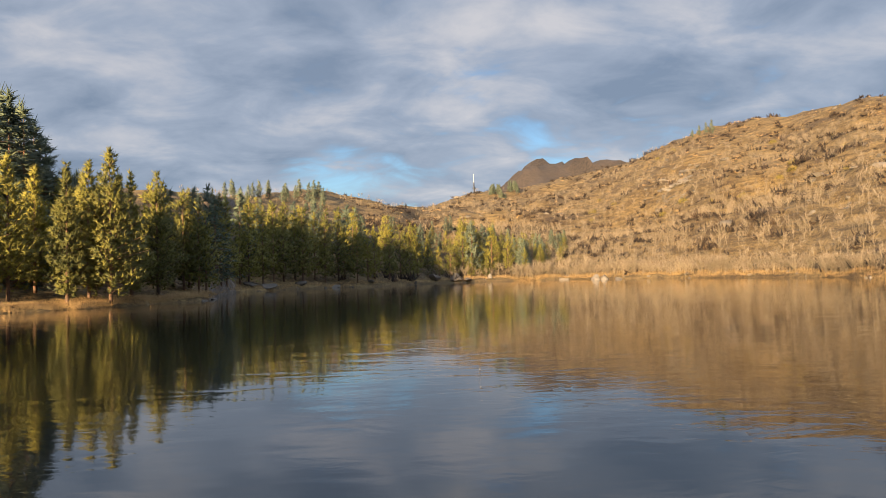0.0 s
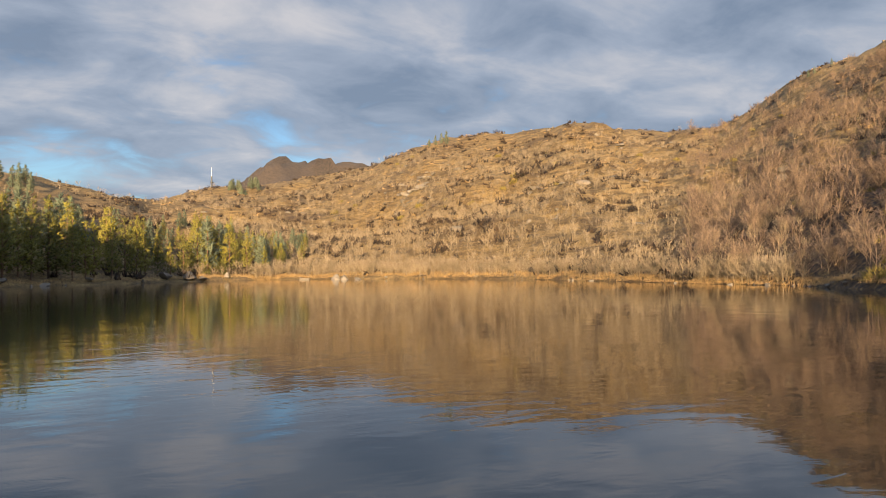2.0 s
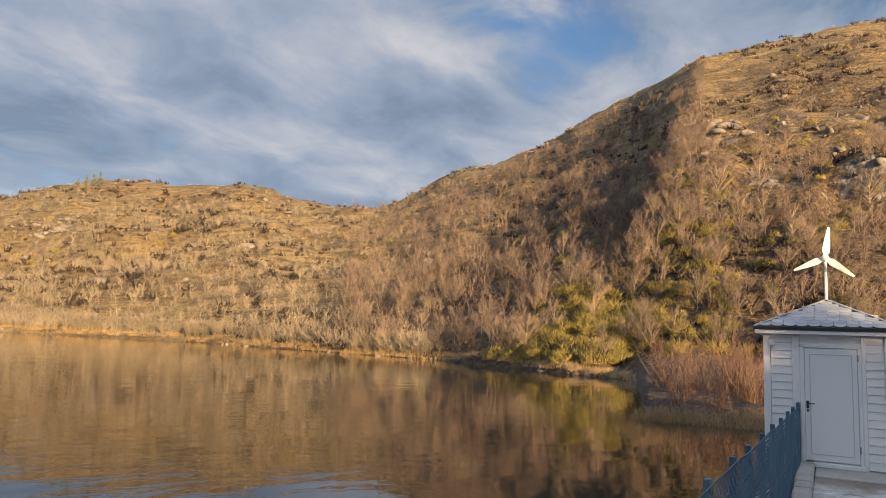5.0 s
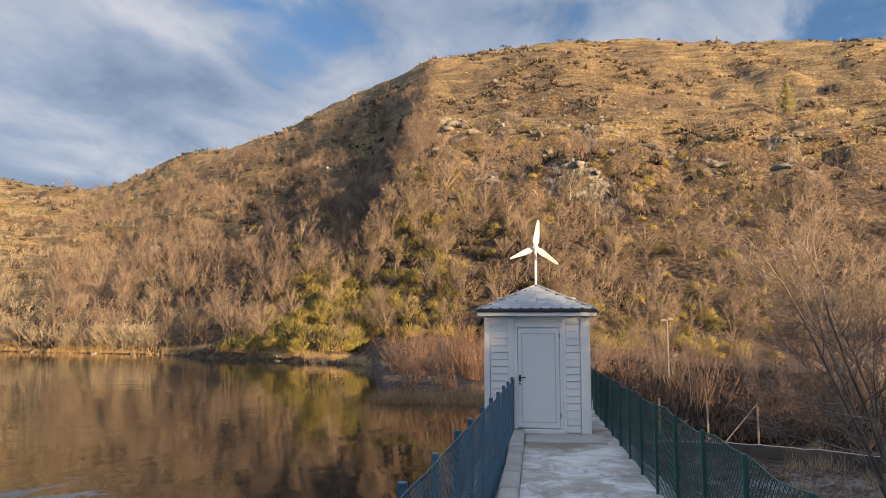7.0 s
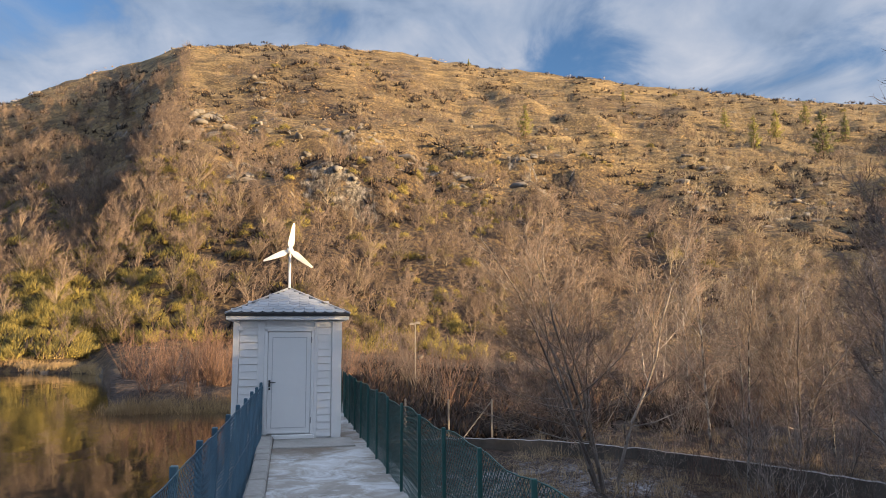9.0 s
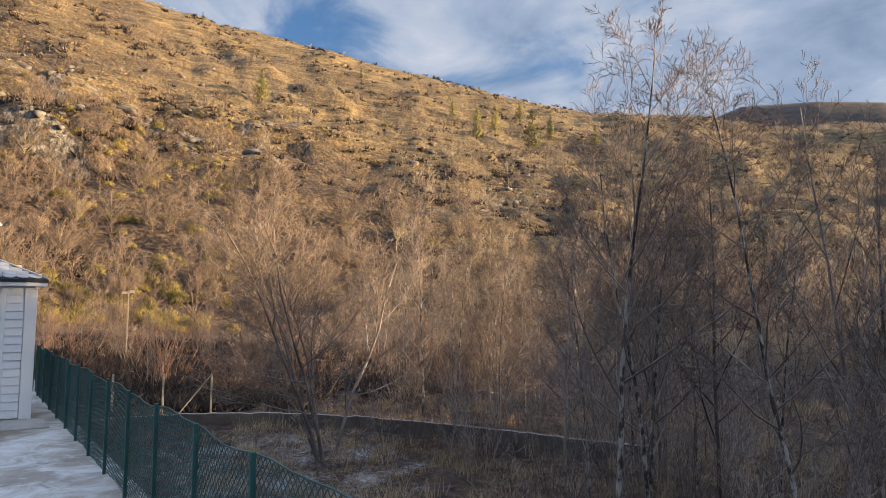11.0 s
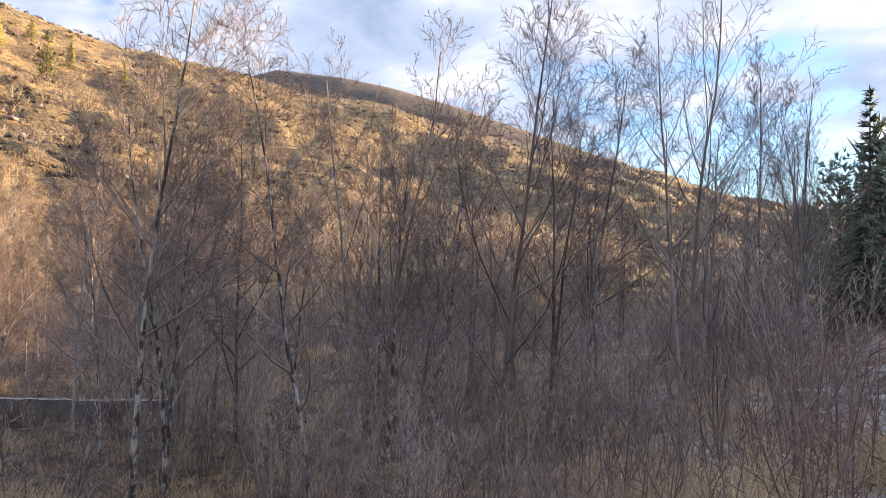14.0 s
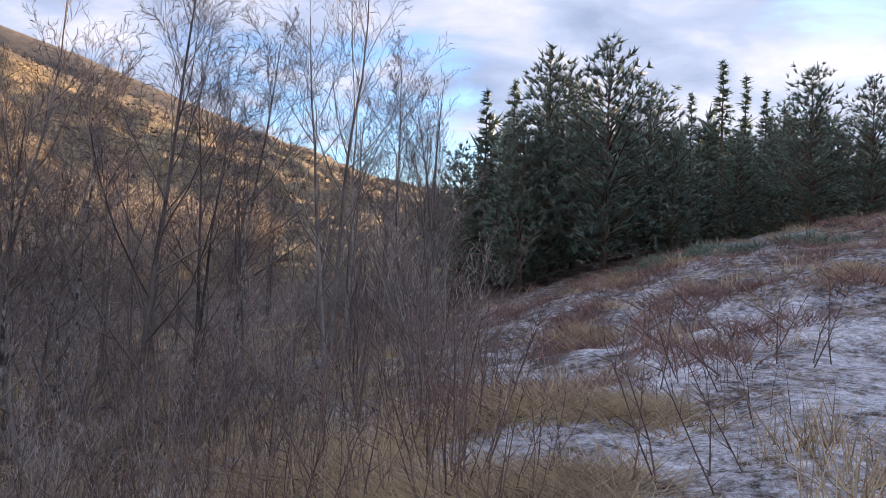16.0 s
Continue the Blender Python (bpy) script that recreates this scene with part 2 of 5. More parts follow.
def plan_ground(az, r):
    """The height of the ground in the plan, at the bearing az and r steps out."""
    x, y = r * np.sin(np.radians(az)), r * np.cos(np.radians(az))
    wob = fbm(x, y, 9, 3, 40) * 2.2
    shore = table(az, SHORE)
    # the lake side: bed, bank and foot of the hill
    side = smooth(-3 - 7 * smooth(22, 60, r), 3 + 7 * smooth(22, 60, r), az - DAM_AZ) * (1 - smooth(250, 262, az))
    over = r - shore + wob
    lakeside = np.where(over < 0, np.maximum(0.22 * over, -1.6), 0.35 * smooth(0, 1.5, over) + 0.035 * np.clip(over - 1.5, 0, 30))
    # the valley below the dam and the mound
    radii = sorted(NEAR)
    rows = np.stack([table(az, NEAR[k]) for k in radii])
    k = np.clip(np.searchsorted(radii, r) - 1, 0, len(radii) - 2)
    ra, rb = np.array(radii, float)[k], np.array(radii, float)[k + 1]
    f = np.clip((r - ra) / (rb - ra), 0, 1)
    r2 = rows.reshape(len(radii), -1)
    kk = k.ravel()
    idx = np.arange(r2.shape[1])
    landside = (r2[kk, idx] * (1 - f.ravel()) + r2[kk + 1, idx] * f.ravel()).reshape(r.shape)
    landside = landside + smooth(30, 75, r) * 0.8
    base = lakeside * (1 - side) + landside * side
    base = np.where(r < 2.6, 1.25 + (base - 1.25) * smooth(1.6, 2.6, r), base)
    # the hill
    foot = foot_of(az)
    cr, ce = table(az, CREST_R), table(az, CREST_EL)
    hc = PLAN_EYE + cr * np.tan(np.radians(ce))
    s = np.clip((r - foot) / (cr - foot), 0, 1)
    rise = s ** 1.12
    hill = base * (1 - s) + hc * rise
    # a spur whose steep north flank drops into a shaded gully, and the cliff band under the bench
    ridge = np.interp(s, [0.0, 0.15, 0.4, 0.75, 0.9, 1.0], [62, 63.8, 66.4, 67.6, 70.0, 72.5]) + fbm(x, y, 22, 2, 44) * 1.6
    u = az - ridge
    span = np.interp(s, [0.0, 0.4, 0.7, 1.0], [12.0, 14.0, 9.0, 5.0])
    gully = smooth(0.6, -3.2, u) * smooth(-span - 8, -0.45 * span, u)
    crown = np.exp(-(np.where(u > 0, u / 9.0, u / 1.6)) ** 2)
    hill = hill + (GULLY * -gully * smooth(0.02, 0.3, s) + SPUR * crown * smooth(0.03, 0.3, s)) * smooth(0.98, 0.6, s)
    band = smooth(66, 84, az) * smooth(106, 94, az)
    shift = fbm(x, y, 34, 4, 70, 0.6) * 0.16
    crag = smooth(-0.15, 0.25, fbm(x, y, 26, 3, 73, 0.55))
    hill = hill + band * (6.5 * crag * (smooth(0.27, 0.295, s + shift) - smooth(0.16, 0.40, s)) + 7.0 * (1 - 0.6 * crag) * (smooth(0.41, 0.435, s + shift) - smooth(0.28, 0.60, s)))
    past = np.clip(r - cr, 0, None)
    hill = hill - 0.16 * past + 0.00006 * np.minimum(past, 900) ** 2
    rough_amp = smooth(0.0, 0.25, s) * (1 - 0.65 * smooth(0.85, 1.0, s))
    hill = hill + rough_amp * (fbm(x, y, 46, 4, 5, 0.55) * 7.0 + np.abs(fbm(x, y, 17, 3, 21, 0.6)) * 3.6 - 0.8
                               - np.abs(fbm(x, y, 8, 2, 27, 0.6)) * 3.4 + 0.8)
    hill = hill + smooth(2.5, 8, r) * np.where(base > -0.4, 1, 0.6) * (fbm(x, y, 3.0, 3, 90) * 0.34 + fbm(x, y, 0.9, 2, 95) * 0.28)
    # farther mountains
    far = (PLAN_EYE + 900 * np.tan(np.radians(8.1))) * np.interp((az + 180) % 360 - 180, [1.5, 4.8, 6.6, 7.6, 8.6, 9.6, 10.6, 12, 13.4, 15, 20], [0, 0.74, 0.88, 0.97, 0.98, 0.92, 0.96, 0.98, 0.95, 0.9, 0])
    far = far * np.exp(-((r - 900) / 260) ** 2) * (1 - 0.4 * np.abs(fbm(x, y, 44, 4, 33, 0.6)))
    far2 = (PLAN_EYE + 640 * np.tan(np.radians(np.interp(az, [112, 128, 133, 138, 142, 147, 152, 158, 166, 180], [-3, 12.2, 13.8, 13.6, 13.0, 11.8, 10.2, 8.2, 5.2, -3])))) * np.exp(-((r - 640) / 170) ** 2)
    hill = np.where(r > 450, np.maximum(np.maximum(hill, far), np.maximum(far2, -5)), hill)
    return hill


def ground(x, y):
    """The height of the ground at x, y (arrays)."""
    x, y = np.asarray(x, float), np.asarray(y, float)
    r = np.maximum(np.hypot(x, y), 0.01)
    az = np.degrees(np.arctan2(x, y)) % 360
    q = r
    for _ in range(9):
        q = 0.5 * q + 0.5 * r / stretch(az, q)
    return lifted(az, q)


def lifted(az, q):
    k = stretch(az, q)
    return EYE + k * (plan_ground(az, q) - PLAN_EYE + SLOPE * q)


def ground_at(x, y):
    return float(ground(np.array([x]), np.array([y]))[0])


def spot(az, q):
    """The place at the bearing az, q steps of the plan out."""
    r = q * scale_at(az, q)
    return r * math.sin(radians(az)), r * math.cos(radians(az))


def scale_at(az, q):
    return float(stretch(np.array([az % 360.0]), np.array([float(q)]))[0])


def spots(az, q):
    """Many places of the plan: their x, y and height, and the stretch there."""
    az = az % 360
    k = stretch(az, q)
    return np.stack([k * q * np.sin(np.radians(az)), k * q * np.cos(np.radians(az)), lifted(az, q)], -1), k


# ---- materials ----
m_ground, n = material("hill_ground")
v = n.world_coords()
g = n.n("NewGeometry")
sepn = n.n("SeparateXYZ")
n.link(g.outputs["True Normal"], sepn.inputs[0])
big, mid, fine, dots = n.noise(v, 0.022, 5), n.noise(v, 0.16, 5, 0.6), n.noise(v, 1.7, 5, 0.65), n.noise(v, 9.0, 3, 0.6)
def near_to(place, inner, outer):
    """1 within inner metres of the place, 0 past outer."""
    d = n.n("VectorMath", operation="DISTANCE")
    n.link(g.outputs["Position"], d.inputs[0])
    d.inputs[1].default_value = place
    return n.ramp(n.math("DIVIDE", d.outputs["Value"], outer), (inner / outer, 1.0), (1.0, 0.0))


streak = n.noise(n.world_coords((0.07, 0.07, 0.75)), 1.0, 4, 0.6)
straw = n.ramp(n.math("ADD", n.math("ADD", n.math("MULTIPLY", mid, 0.25), n.math("MULTIPLY", streak, 0.3)), n.math("MULTIPLY", fine, 0.45)), (0.40, (0.036, 0.024, 0.013)), (0.49, (0.125, 0.086, 0.037)), (0.60, (0.34, 0.245, 0.105)))
heath = n.ramp(fine, (0.42, (0.014, 0.009, 0.007)), (0.53, (0.065, 0.037, 0.019)), (0.66, (0.16, 0.115, 0.042)))
grass = n.mix(n.ramp(n.math("ADD", n.math("MULTIPLY", big, 0.5), n.math("MULTIPLY", mid, 0.5)), (0.50, 0.0), (0.62, 1.0)), straw, heath)
high = n.n("SeparateXYZ")
n.link(g.outputs["Position"], high.inputs[0])
under = n.ramp(n.math("ADD", n.math("DIVIDE", high.outputs[2], 60.0), n.math("MULTIPLY", n.math("SUBTRACT", mid, 0.5), 0.9)), (0.30, 1.0), (0.80, 0.0))
grass = n.mix(n.math("MULTIPLY", under, n.math("MULTIPLY", near_to((108, 36, 24), 62, 96), 0.93)), grass, heath)
stone = n.ramp(n.noise(n.world_coords((1, 1, 0.6)), 1.2, 8, 0.78), (0.42, (0.016, 0.014, 0.013)), (0.50, (0.10, 0.09, 0.078)), (0.60, (0.29, 0.26, 0.225)))
cliff = n.ramp(n.math("ADD", sepn.outputs[2], n.math("MULTIPLY", n.math("SUBTRACT", n.noise(v, 0.35, 5, 0.65), 0.5), 0.9)), (0.32, 1.0), (0.44, 0.0))
out = n.ramp(n.noise(v, 0.26, 6, 0.62, 0.4), (0.63, 0.0), (0.67, 1.0))
col = n.mix(n.math("MAXIMUM", cliff, n.math("MULTIPLY", out, 0.8)), grass, stone)
# hoar frost on the mound and in the hollow below the dam
seppos = n.n("SeparateXYZ")
n.link(g.outputs["Position"], seppos.inputs[0])
frost_area = n.math("MAXIMUM", n.math("MAXIMUM", near_to((-2.5, -7.5, 1.2), 4, 10), n.math("MULTIPLY", near_to((-4, -14, 2), 9, 18), 0.75)), n.math("MULTIPLY", near_to((20.0, -2.6, -1.5), 3.0, 6.0), 0.7))
frost_area = n.math("MAXIMUM", frost_area, n.math("MULTIPLY", near_to((16, -14, -1.5), 14, 30), 0.12))
clots = n.math("ADD", n.math("MULTIPLY", n.noise(v, 1.0, 4, 0.6), 0.35), n.math("MULTIPLY", n.noise(n.world_coords((1, 1, 2.5)), 7.0, 8, 0.85), 0.65))
patch = n.ramp(n.math("ADD", clots, n.math("MULTIPLY", n.math("SUBTRACT", frost_area, 1.0), 0.2)), (0.425, 0.0), (0.64, 1.0))
sod = n.ramp(n.noise(v, 2.6, 6, 0.7), (0.38, (0.018, 0.011, 0.009)), (0.53, (0.065, 0.040, 0.028)), (0.68, (0.17, 0.115, 0.070)))
col = n.mix(n.math("MAXIMUM", near_to((6, -18, 0), 22, 42), near_to((41, -2, 0), 20, 30)), col, sod)
# far mountain and southern ridge coloured darker, with cloud shade painted in
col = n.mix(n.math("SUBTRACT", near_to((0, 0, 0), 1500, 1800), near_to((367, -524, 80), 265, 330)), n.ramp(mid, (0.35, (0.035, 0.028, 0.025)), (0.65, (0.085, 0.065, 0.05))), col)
col = n.mix(n.math("MULTIPLY", patch, n.math("MULTIPLY", n.math("MINIMUM", n.math("MULTIPLY", frost_area, 3.0), 1.0), 0.85)), col, (0.74, 0.75, 0.80))
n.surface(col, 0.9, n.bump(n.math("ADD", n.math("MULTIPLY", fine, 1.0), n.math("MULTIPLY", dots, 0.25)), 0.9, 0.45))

m_water, n = material("lake_water")
v = n.world_coords((1.0, 1.0, 1.0))
v2 = n.world_coords((0.55, 1.0, 1.0))
swell, ripple, calm = n.noise(v2, 0.55, 2, 0.5, 0.6), n.noise(v2, 2.6, 3, 0.55, 0.8), n.noise(v, 0.05, 3)
hgt = n.math("ADD", n.math("MULTIPLY", swell, 1.0), n.math("MULTIPLY", n.math("MULTIPLY", ripple, 0.40), n.ramp(calm, (0.38, 0.25), (0.6, 1.0))))
n.surface((0.012, 0.012, 0.010), 0.035, n.bump(hgt, 0.5, 0.030), IOR=1.65)

m_bark = varied("grey_bark", (0.13, 0.11, 0.10), (0.40, 0.36, 0.33), 3.0, 0.9, 0.5)
m_darkbark = varied("dark_bark", (0.05, 0.04, 0.036), (0.18, 0.148, 0.13), 3.0, 0.9, 0.4)
m_birch, n = material("birch_bark")
v = n.coords((1, 1, 0.45))
marks = n.ramp(n.noise(v, 7.0, 4, 0.7), (0.46, 0.0), (0.56, 1.0))
n.surface(n.mix(marks, (0.05, 0.042, 0.038), (0.42, 0.40, 0.375)), 0.8, n.bump(n.noise(v, 20, 3), 0.3, 0.01))
m_twig = varied("twigs", (0.085, 0.064, 0.056), (0.46, 0.37, 0.325), 0.4, 0.85, 0.1, 0.6)
m_limb = varied("limb_bark", (0.09, 0.078, 0.072), (0.33, 0.29, 0.265), 3.0, 0.9, 0.4)
m_treetwig = varied("tree_twigs", (0.075, 0.056, 0.049), (0.25, 0.188, 0.162), 0.4, 0.85, 0.1, 0.3)
m_scrub = varied("sunlit_scrub", (0.115, 0.093, 0.066), (0.44, 0.365, 0.26), 0.16, 0.85, 0.0, 0.25)
m_birchtwig = varied("birch_twigs", (0.065, 0.047, 0.039), (0.30, 0.222, 0.168), 0.2, 0.85, 0.0, 0.3)
m_redtwig = varied("red_twigs", (0.085, 0.05, 0.038), (0.24, 0.145, 0.10), 0.4, 0.85, 0.0, 0.3)
m_gorse = varied("gorse", (0.040, 0.038, 0.010), (0.26, 0.205, 0.045), 0.3, 0.8, 0.0, 0.5)
m_heather = varied("heather", (0.018, 0.012, 0.009), (0.105, 0.062, 0.032), 0.08, 0.9, 0.0, 0.5)
# heather darkened so that its colour carries the hollow's shade
m_shadeheather = varied("bog_heather", (0.012, 0.008, 0.006), (0.06, 0.034, 0.022), 0.5, 0.9, 0.0, 0.4)
m_russet = varied("russet_heath", (0.075, 0.036, 0.03), (0.25, 0.14, 0.105), 0.6, 0.9, 0.0, 0.4)
m_straw = varied("dead_grass", (0.17, 0.105, 0.045), (0.46, 0.32, 0.15), 0.3, 0.85, 0.0, 0.4)
m_darktwig = varied("dark_twigs", (0.085, 0.062, 0.058), (0.27, 0.205, 0.185), 0.4, 0.85, 0.0, 0.3)
m_sapling = varied("sapling_twigs", (0.085, 0.056, 0.046), (0.27, 0.185, 0.15), 0.4, 0.85, 0.0, 0.3)
m_deadgrass = varied("valley_grass", (0.14, 0.096, 0.056), (0.49, 0.36, 0.21), 0.3, 0.85, 0.0, 0.4)
m_green = varied("fence_green", (0.012, 0.062, 0.062), (0.032, 0.12, 0.115), 3.0, 0.5, 0.05, 0.15)
m_blue = varied("fence_blue", (0.025, 0.075, 0.12), (0.06, 0.14, 0.205), 3.0, 0.55, 0.05, 0.15)
m_slate = varied("roof_slate", (0.20, 0.215, 0.235), (0.38, 0.40, 0.43), 2.0, 0.6, 0.2, 0.3)
m_black = varied("black_trim", (0.012, 0.013, 0.016), (0.03, 0.032, 0.036), 3.0, 0.5, 0.1, 0.1)
m_steel = varied("galvanised_steel", (0.30, 0.31, 0.32), (0.52, 0.53, 0.54), 6.0, 0.4, 0.05, 0.1, 0.8)
m_blade = varied("turbine_white", (0.78, 0.78, 0.76), (0.86, 0.86, 0.84), 2.0, 0.35, 0.02, 0.03)
m_post = varied("weathered_post", (0.14, 0.128, 0.115), (0.30, 0.28, 0.255), 4.0, 0.85, 0.3, 0.2)
m_needle = varied("pine_needles", (0.040, 0.050, 0.010), (0.23, 0.215, 0.030), 0.5, 0.7, 0.1, 0.3)
m_darkpine = varied("dark_pine_needles", (0.045, 0.07, 0.052), (0.13, 0.16, 0.108), 0.5, 0.7, 0.1, 0.3)
m_spruce = varied("spruce_needles", (0.04, 0.068, 0.05), (0.13, 0.17, 0.11), 0.5, 0.7, 0.1, 0.3)
m_trunk = varied("conifer_bark", (0.05, 0.035, 0.025), (0.20, 0.12, 0.08), 3.0, 0.9, 0.5)
m_rock = varied("granite", (0.045, 0.041, 0.037), (0.20, 0.182, 0.162), 1.6, 0.88, 0.6, 0.2)
m_white = varied("white_paint", (0.80, 0.805, 0.81), (0.88, 0.88, 0.88), 2.0, 0.5, 0.08, 0.05)
m_concrete = varied("dam_concrete", (0.20, 0.19, 0.175), (0.44, 0.42, 0.39), 1.3, 0.85, 0.4, 0.05)
m_door = varied("door_paint", (0.82, 0.83, 0.84), (0.88, 0.885, 0.89), 1.5, 0.45, 0.03, 0.02)
# grey for the door moulding, painting its shadow line
m_shadow_line = varied("moulding_shadow_grey", (0.52, 0.53, 0.55), (0.62, 0.63, 0.65), 2.0, 0.5, 0.05, 0.05)
m_walk, n = material("worn_walkway")
v = n.world_coords()
stain = n.noise(v, 0.7, 6, 0.65, 0.6)
rime = n.ramp(n.noise(v, 1.6, 6, 0.7, 0.8), (0.44, 0.0), (0.62, 1.0))
slab_col = n.mix(n.math("MULTIPLY", rime, 0.8), n.ramp(stain, (0.3, (0.20, 0.18, 0.155)), (0.7, (0.44, 0.41, 0.37))), (0.62, 0.64, 0.66))
dd = n.n("VectorMath", operation="DISTANCE")
n.link(v, dd.inputs[0])
dd.inputs[1].default_value = (15.0 * math.sin(radians(DAM_AZ)), 15.0 * math.cos(radians(DAM_AZ)), 0.41)
damp = n.ramp(n.math("ADD", n.math("DIVIDE", dd.outputs["Value"], 6.0), n.math("MULTIPLY", n.math("SUBTRACT", stain, 0.5), 0.4)), (0.22, 0.8), (0.36, 0.0))
n.surface(n.mix(damp, slab_col, (0.17, 0.125, 0.085)), 0.75,
          n.bump(n.noise(v, 14, 4, 0.7), 0.5, 0.02))
m_channel, n = material("channel_concrete")
v = n.world_coords()
gn = n.n("NewGeometry")
sz = n.n("SeparateXYZ")
n.link(gn.outputs["True Normal"], sz.inputs[0])
body = n.ramp(n.noise(v, 1.2, 5, 0.65), (0.3, (0.06, 0.055, 0.05)), (0.7, (0.16, 0.145, 0.13)))
n.surface(n.mix(n.ramp(sz.outputs[2], (0.6, 0.0), (0.8, 0.35)), body, (0.50, 0.50, 0.52)), 0.85, n.bump(n.noise(v, 9, 4), 0.4, 0.02))

# ---- land and water ----
AZ = np.radians(np.arange(0, 360, 0.5))
RR = np.concatenate([[0.01], np.linspace(0.4, 30, 76), np.geomspace(30.8, 480, 130), np.geomspace(500, 1650, 40)])
verts = spots(*[m.ravel() for m in np.meshgrid(np.degrees(AZ), RR)])[0]
na, nr = len(AZ), len(RR)
i, j = np.meshgrid(np.arange(nr - 1), np.arange(na), indexing="ij")
j2 = (j + 1) % na
quads = np.stack([i * na + j, (i + 1) * na + j, (i + 1) * na + j2, i * na + j2], -1).reshape(-1, 4)
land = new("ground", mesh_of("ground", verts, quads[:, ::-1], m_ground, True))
tagged(land, "straw-coloured hillsides, rocky slopes and frosty valley ground", "ground", kind="structure")
DAM = Matrix.Rotation(radians(90 - DAM_AZ), 4, "Z")      # x along the dam, y to its lake side
bm = bmesh.new()
bm.faces.new([bm.verts.new(DAM @ Vector((a, b, 0))) for a, b in ((-260, 0.1), (330, 0.1), (330, 420), (-260, 420))])
lake = new("water", bm_mesh("water", bm, m_water))
tagged(lake, "calm dark lake with faint ripples mirroring the hills", "lake", kind="structure")


# ---- trees ----
def bare_tree(seed, height, spread=0.85, levels=4, first=0.25, stems=1, density=1.0, thin=1.0, crook=0.035, lean=0.03, rise=0.22):
    """Sticks of a leafless tree: arrays of (a, b, ra, rb, level). spread: the angle in radians at which the lower limbs leave the stem."""
    rnd = random.Random(seed)
    out = []

    def grow(p, d, length, rad, level):
        steps = (8, 5, 3, 2, 1)[level]
        bend, lift = (crook, 0.11, 0.15, 0.16, 0.1)[level], rise * (0.05, 0.45, 0.45, 0.35, 0.0)[level]
        pts, dirs = [p], []
        for k in range(steps):
            d = (d + Vector((rnd.gauss(0, bend), rnd.gauss(0, bend), rnd.gauss(0, bend) * 0.5 + lift))).normalized()
            q = pts[-1] + d * (length / steps)
            out.append((pts[-1], q, rad * (1 - 0.82 * k / steps), rad * (1 - 0.82 * (k + 1) / steps), level))
            pts.append(q)
            dirs.append(d)
        if level >= levels:
            return
        count = int((17, 8, 6, 4)[level] * density + rnd.random())
        roll = rnd.random() * 6.28
        for c in range(count):
            f = first + (0.98 - first) * (c + 0.2 + 0.6 * rnd.random()) / count if level == 0 else 0.18 + 0.8 * (c + rnd.random()) / count
            k = int(f * steps)
            base = pts[k].lerp(pts[k + 1], f * steps - k)
            turn = roll + c * 2.4 + rnd.gauss(0, 0.3) if level == 0 else roll + 3.14 * (c % 2) + rnd.gauss(0, 0.55)
            flat = dirs[k].cross(Vector((0, 0, 1)) if abs(dirs[k].z) < 0.95 else Vector((1, 0, 0))).normalized()
            side = flat * math.cos(turn) + dirs[k].cross(flat) * math.sin(turn)
            ang = spread * (1.2 - 0.55 * f) * rnd.uniform(0.8, 1.2) if level == 0 else rnd.uniform(0.5, 0.95)
            nd = dirs[k] * math.cos(ang) + side * math.sin(ang)
            ln = (0.36 * (1 - f) ** 0.6 + 0.09, 0.52 * (1.1 - 0.7 * f), 0.56 * (1.1 - 0.6 * f), 0.6)[level] * length * rnd.uniform(0.7, 1.2)
            grow(base, nd, ln, rad * (1 - 0.8 * f) * 0.5, level + 1)

    for s in range(stems):
        ang = rnd.random() * 6.28
        tilt = lean * 0.7 + (0.12 if stems > 1 else 0)
        d = Vector((math.cos(ang) * tilt, math.sin(ang) * tilt, 1)).normalized()
        off = Vector((math.cos(ang), math.sin(ang), 0)) * (0.18 if stems > 1 else 0)
        grow(off - Vector((0, 0, 0.1)), d, height * (0.8 + 0.2 * rnd.random()), height * 0.0105 * thin, 0)
    return out


def stick_mesh(sticks, least=0.0, sides=(6, 4, 3, 3, 3), last=4):
    """Corners and triangles of the sticks, split by what is wood (thick) and what is twig."""
    done = []
    for lv in range(5):
        sel = [s for s in sticks if s[4] == lv]
        if not sel:
            continue
        a, b = np.array([s[0] for s in sel]), np.array([s[1] for s in sel])
        ra, rb = np.maximum([s[2] for s in sel], least), np.maximum([s[3] for s in sel], least * 0.7)
        done.append((lv, spikes(a, b, ra) if lv >= last else tubes(a, b, ra, rb, sides[lv])))
    return done


def bare_tree_meshes(name, bark, least=0.004, **how):
    parts = stick_mesh(bare_tree(**how), least, last=how.get("levels", 4))
    trunk = mesh_of(name + "_trunk", *joined(*[m for lv, m in parts if lv == 0]), bark, True)
    limbs = mesh_of(name + "_branches", *joined(*[m for lv, m in parts if lv in (1, 2)]), m_limb if bark is not m_darkbark else m_darkbark)
    twigs = mesh_of(name + "_twigs", *joined(*[m for lv, m in parts if lv > 2]), m_treetwig if bark is not m_darkbark else m_darktwig)
    return trunk, limbs, twigs


def place_tree(name, meshes, x, y, turn, size, label, category="tree", group="", sink=0.08, names=("trunk", "limb_frame", "twig_crown")):
    ob = thing(name, Matrix.Translation((x, y, ground_at(x, y) - sink)) @ Matrix.Rotation(turn, 4, "Z") @ Matrix.Scale(size, 4),
               label, category, group)
    for nm, me in zip(names, meshes):
        p_ = part(nm, me, None, ob)
        if nm != "trunk":
            p_["kind"] = "stuff"
    return ob


